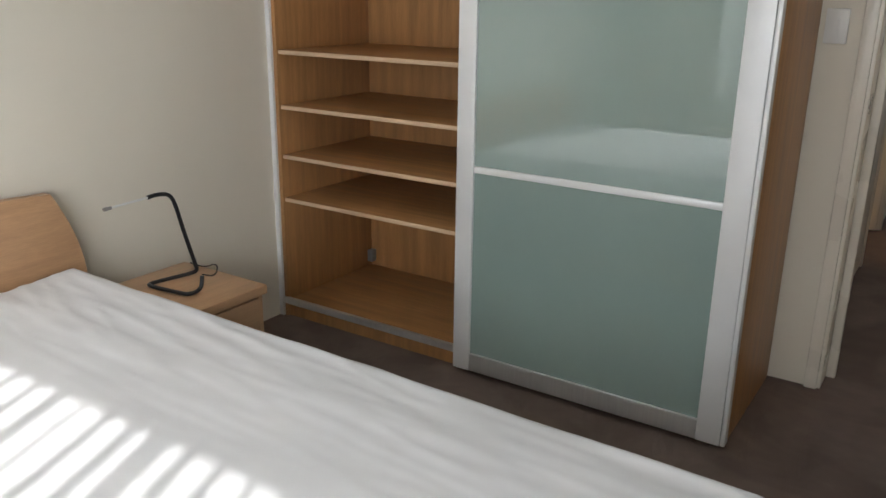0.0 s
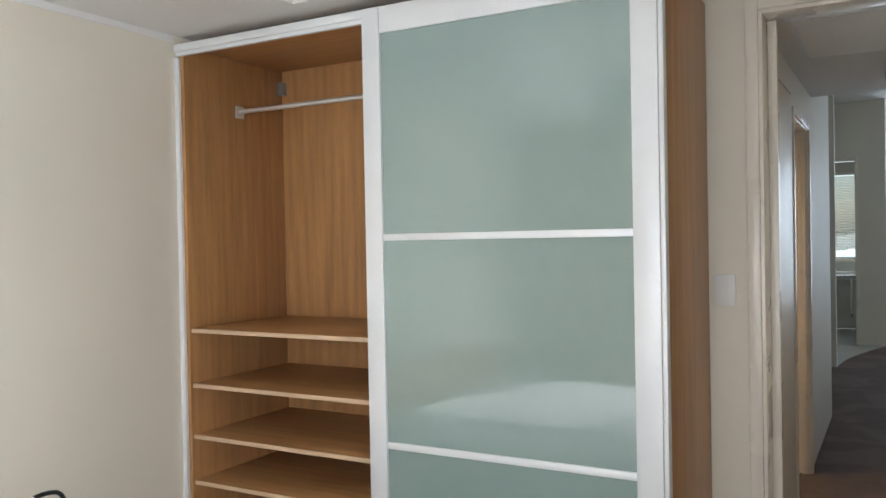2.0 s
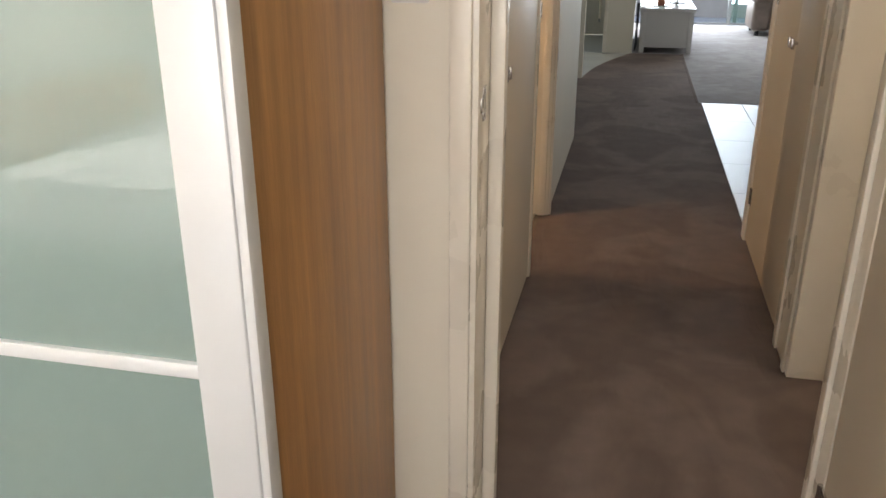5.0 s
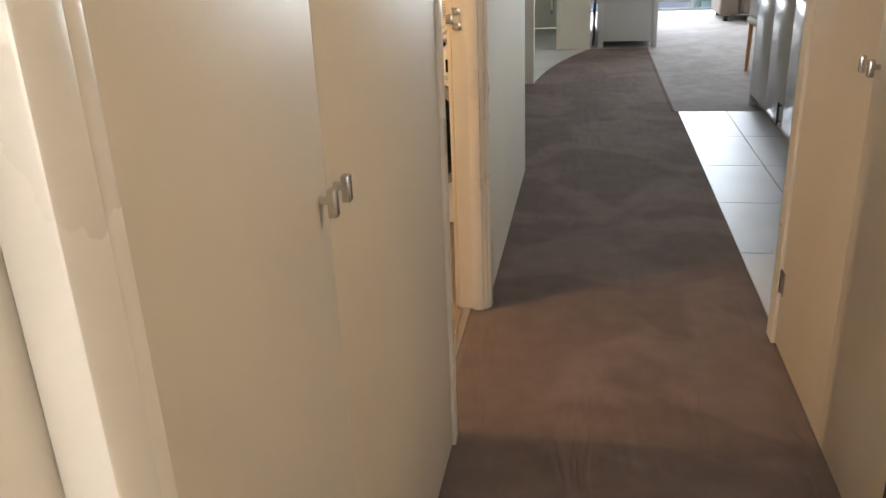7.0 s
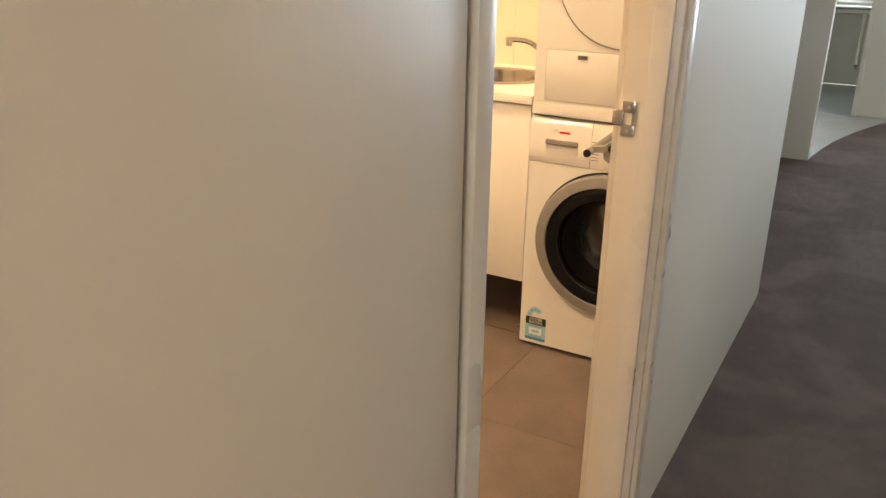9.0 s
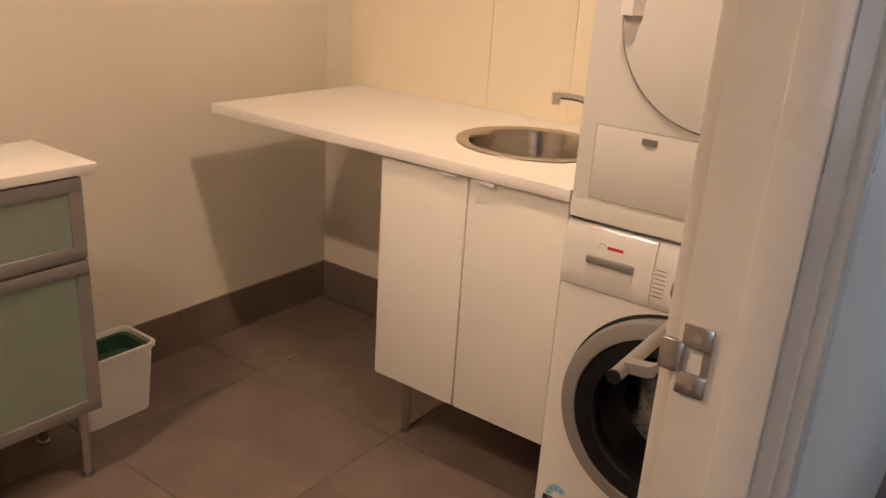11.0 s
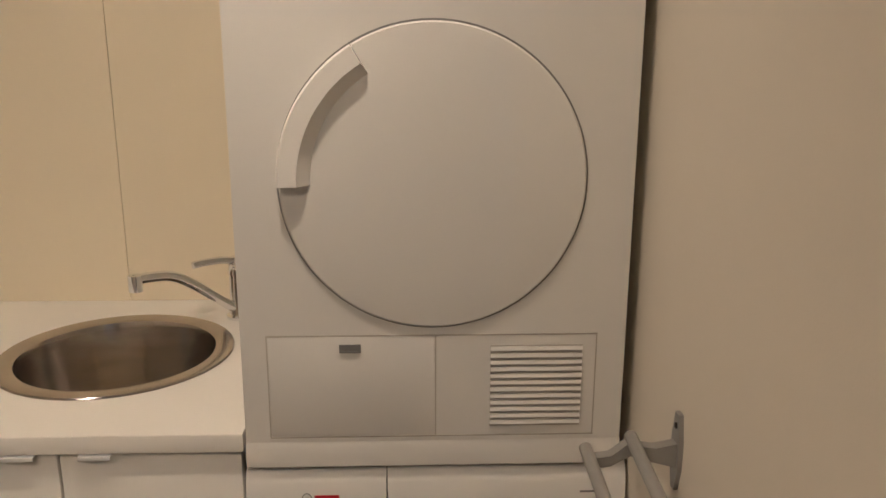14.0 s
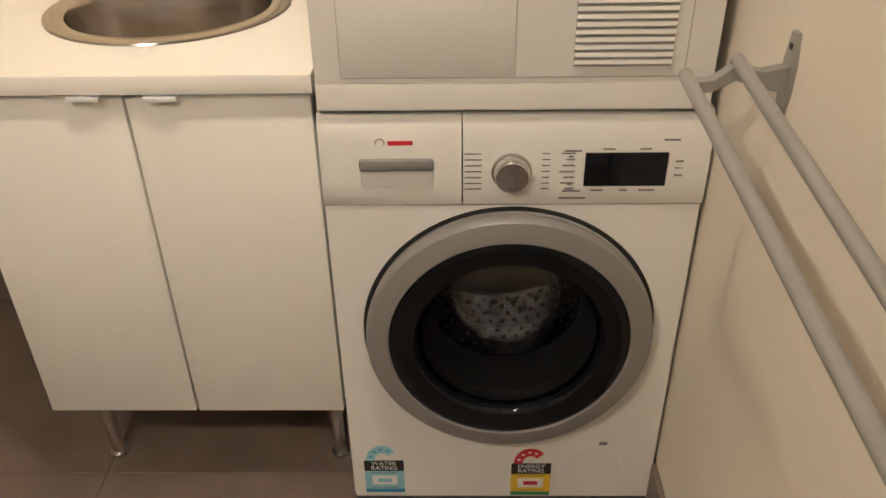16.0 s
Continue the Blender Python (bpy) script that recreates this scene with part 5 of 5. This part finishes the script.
part("stem", cyl((0.70, 11.75, TH + 0.62), (0.70, 11.75, TH + 0.72), 0.008), M_STEEL, lp)
part("shade", lathe([(0.20, 0), (0.19, 0.30), (0.187, 0.30), (0.197, 0)], (0.70, 11.75, TH + 0.66), n=40), M_SHADE, lp)
tvs = thing("television", (0.93, 12.4, TH), "flat black television seen edge-on on the cabinet", "television")
part("screen", bx(0.90, 0.945, 11.95, 12.95, TH + 0.07, TH + 0.72, 0.006), M_BLACK, tvs)
part("stand", join(bx(0.82, 1.02, 12.25, 12.65, TH, TH + 0.012, 0.003), bx(0.91, 0.935, 12.42, 12.48, TH + 0.012, TH + 0.10)), M_BLACK, tvs)
cb = thing("cable_bundle", (0.42, 11.6, 0), "loose black cables beside the television cabinet", "cables")
rng = random.Random(4)
for k in range(6):
    pts = [(0.42 + rng.uniform(-0.015, 0.02), 11.53 + 0.012 * k + rng.uniform(-0.02, 0.02), 0.60 - 0.1 * i + rng.uniform(-0.02, 0.02)) for i in range(6)] + [(0.41, 11.55, 0.01)]
    part("cable", tube(pts, 0.005, 6, 2), M_BLACK, cb)

sf = thing("sofa", (3.0, 14.2, 0), "brown leather recliner sofa with padded arms", "sofa")


def cushion(x0, x1, y0, y1, z0, z1, r=0.09):
    bm = bx(x0, x1, y0, y1, z0, z1, r, 5)
    for v in bm.verts:
        v.co += Vector((0, 0, 0.012 * noise.noise(v.co * 5)))
    return bm


part("base", bx(2.12, 3.88, 13.72, 14.55, 0.08, 0.34, 0.04, 3), M_LEATHER, sf)
for x0, x1 in ((2.03, 2.33), (3.67, 3.97)):
    a = part("arm", cushion(x0 + 0.02, x1 - 0.02, 13.66, 14.5, 0.07, 0.52, 0.06), M_LEATHER, sf)
    part("arm_pad", cushion(x0 - 0.01, x1 + 0.01, 13.60, 14.45, 0.46, 0.66, 0.095), M_LEATHER, a)
for x0, x1 in ((2.33, 3.0), (3.0, 3.67)):
    part("seat_cushion", cushion(x0, x1, 13.62, 14.3, 0.30, 0.50), M_LEATHER, sf)
    part("front_flap", cushion(x0 + 0.01, x1 - 0.01, 13.63, 13.76, 0.09, 0.36, 0.05), M_LEATHER, sf)
    part("back_cushion", cushion(x0, x1, 14.15, 14.5, 0.48, 1.0, 0.12), M_LEATHER, sf)
for x in (2.15, 3.85):
    for y in (13.75, 14.45):
        part("foot", cyl((x, y, 0.002), (x, y, 0.09), 0.03), M_BLACK, sf)

ch = thing("dining_chair", (1.95, 9.6, 0), "orange beech dining chair with a pale upholstered back", "chair")
for x in (1.78, 2.14):
    for y, lean in ((9.42, 0.03), (9.82, -0.05)):
        part("leg", cyl((x, y - lean, 0.002), (x, y, 0.46), 0.016, 0.021, n=10), M_CHAIRW, ch)
part("seat", cushion(1.74, 2.18, 9.38, 9.86, 0.43, 0.50, 0.03), M_SHADE, ch)
part("backrest", cushion(1.755, 1.80, 9.40, 9.84, 0.50, 0.93, 0.02), M_SHADE, ch)

# balcony doors
bd = thing("window_3", (1.8, 15.25, 0), "grey aluminium sliding balcony doors with green tinted glass", "window")
bd["kind"] = "structure"
part("track", bx(0.38, 3.3, 15.2, 15.3, 0.002, 0.035, 0.003), M_WINF, bd)
part("head", bx(0.38, 3.3, 15.205, 15.295, 3.07, 3.119, 0.003), M_WINF, bd)
for x in (1.85, 1.95, 3.22):
    part("window_frame", bx(x, x + 0.06, 15.21 + (0.035 if x == 1.95 else 0), 15.245 + (0.035 if x == 1.95 else 0), 0.035, 3.07, 0.003), M_WINF, bd)
p = part("pane", bx(1.91, 3.22, 15.222, 15.228, 0.035, 3.07), M_TINT, bd, "green tinted glass")
p.visible_shadow = False
piece("floor_balcony", bx(-0.5, 5.2, 15.3, 16.9, -0.15, -0.02), M_PAVE, "pale balcony paving", "balcony")
piece("wall_parapet", bx(-0.5, 5.2, 16.75, 16.9, -0.02, 0.85, 0.004), M_STONE, "rendered balcony parapet", "parapet")
rl = thing("balcony_rail", (2, 16.82, 0.85), "thin dark metal rail on the parapet", "railing")
part("rail", cyl((-0.5, 16.82, 1.0), (5.2, 16.82, 1.0), 0.014, n=10), M_WINF, rl)
for i in range(8):
    x = -0.3 + i * 0.76
    part("post", cyl((x, 16.82, 0.85), (x, 16.82, 1.0), 0.01, n=8), M_WINF, rl)

# ---- outdoors ----
piece("ground", bx(-400, 400, -400, 400, -3.4, -3.2), M_GROUND, "dry garden ground below the flat", "ground")


def leafy_tree(x, y, base, height, spread, seed):
    rng = random.Random(seed)
    t = thing("tree", (x, y, base), "leafy green tree beyond the balcony", "tree", "trees beyond the balcony")
    top = Vector((x + rng.uniform(-0.3, 0.3), y, base + height * 0.75))
    limbs = [cyl((x, y, base), top, 0.14, 0.05, n=10)]
    tips = [top]
    for k in range(9):
        u = rng.uniform(0.35, 0.95)
        st = Vector((x, y, base)).lerp(top, u)
        a = rng.uniform(0, 6.28)
        en = st + Vector((math.cos(a) * spread * 0.6, math.sin(a) * spread * 0.6, rng.uniform(0.4, 1.6)))
        limbs.append(cyl(st, en, 0.05, 0.015, n=7))
        tips.append(en)
    part("trunk", join(*limbs), M_BARK, t)
    verts, faces = [], []
    for k in range(1500):
        c = rng.choice(tips)
        d = Vector((rng.gauss(0, 1), rng.gauss(0, 1), rng.gauss(0, 0.75))) * spread * 0.27
        p = c + d
        u = Vector((rng.uniform(-1, 1), rng.uniform(-1, 1), rng.uniform(-1, 1))).normalized()
        w = u.orthogonal().normalized()
        s = rng.uniform(0.05, 0.11)
        n0 = len(verts)
        verts += [p - u * s, p + w * s * 0.4, p + u * s, p - w * s * 0.4]
        faces.append((n0, n0 + 1, n0 + 2, n0 + 3))
    me = bpy.data.meshes.new("crown")
    me.from_pydata([v - Vector((x, y, base)) for v in verts], [], faces)
    me.materials.append(M_LEAF)
    ob = new("crown", me)
    ob.parent = t
    ob["kind"] = "stuff"


for i, (x, y, hgt, spr) in enumerate(((2.9, 20.5, 7.0, 1.7), (0.6, 29.0, 5.6, 1.8), (4.6, 22.5, 7.4, 2.2), (2.2, 34.0, 6.2, 2.2))):
    leafy_tree(x, y, -3.2, hgt, spr, 20 + i)
# ---- floor tiles ----
tile_floor(bpy.data.objects["floor_kitchen_bed"], 1.03, 1.7, 4.80, 8.20, [0.70, 1.372, 2.04], [4.07, 4.755, 5.43, 6.10, 6.77, 7.45, 8.20], M_KTILE, 0.001)
tile_floor(bpy.data.objects["floor_laundry_bed"], -2.095, -0.06, 3.72, 6.392, [-2.4, -1.788, -1.19, -0.59, 0.01], [3.37, 3.97, 4.57, 5.17, 5.77, 6.37, 6.97], M_LTILE, 0.0)
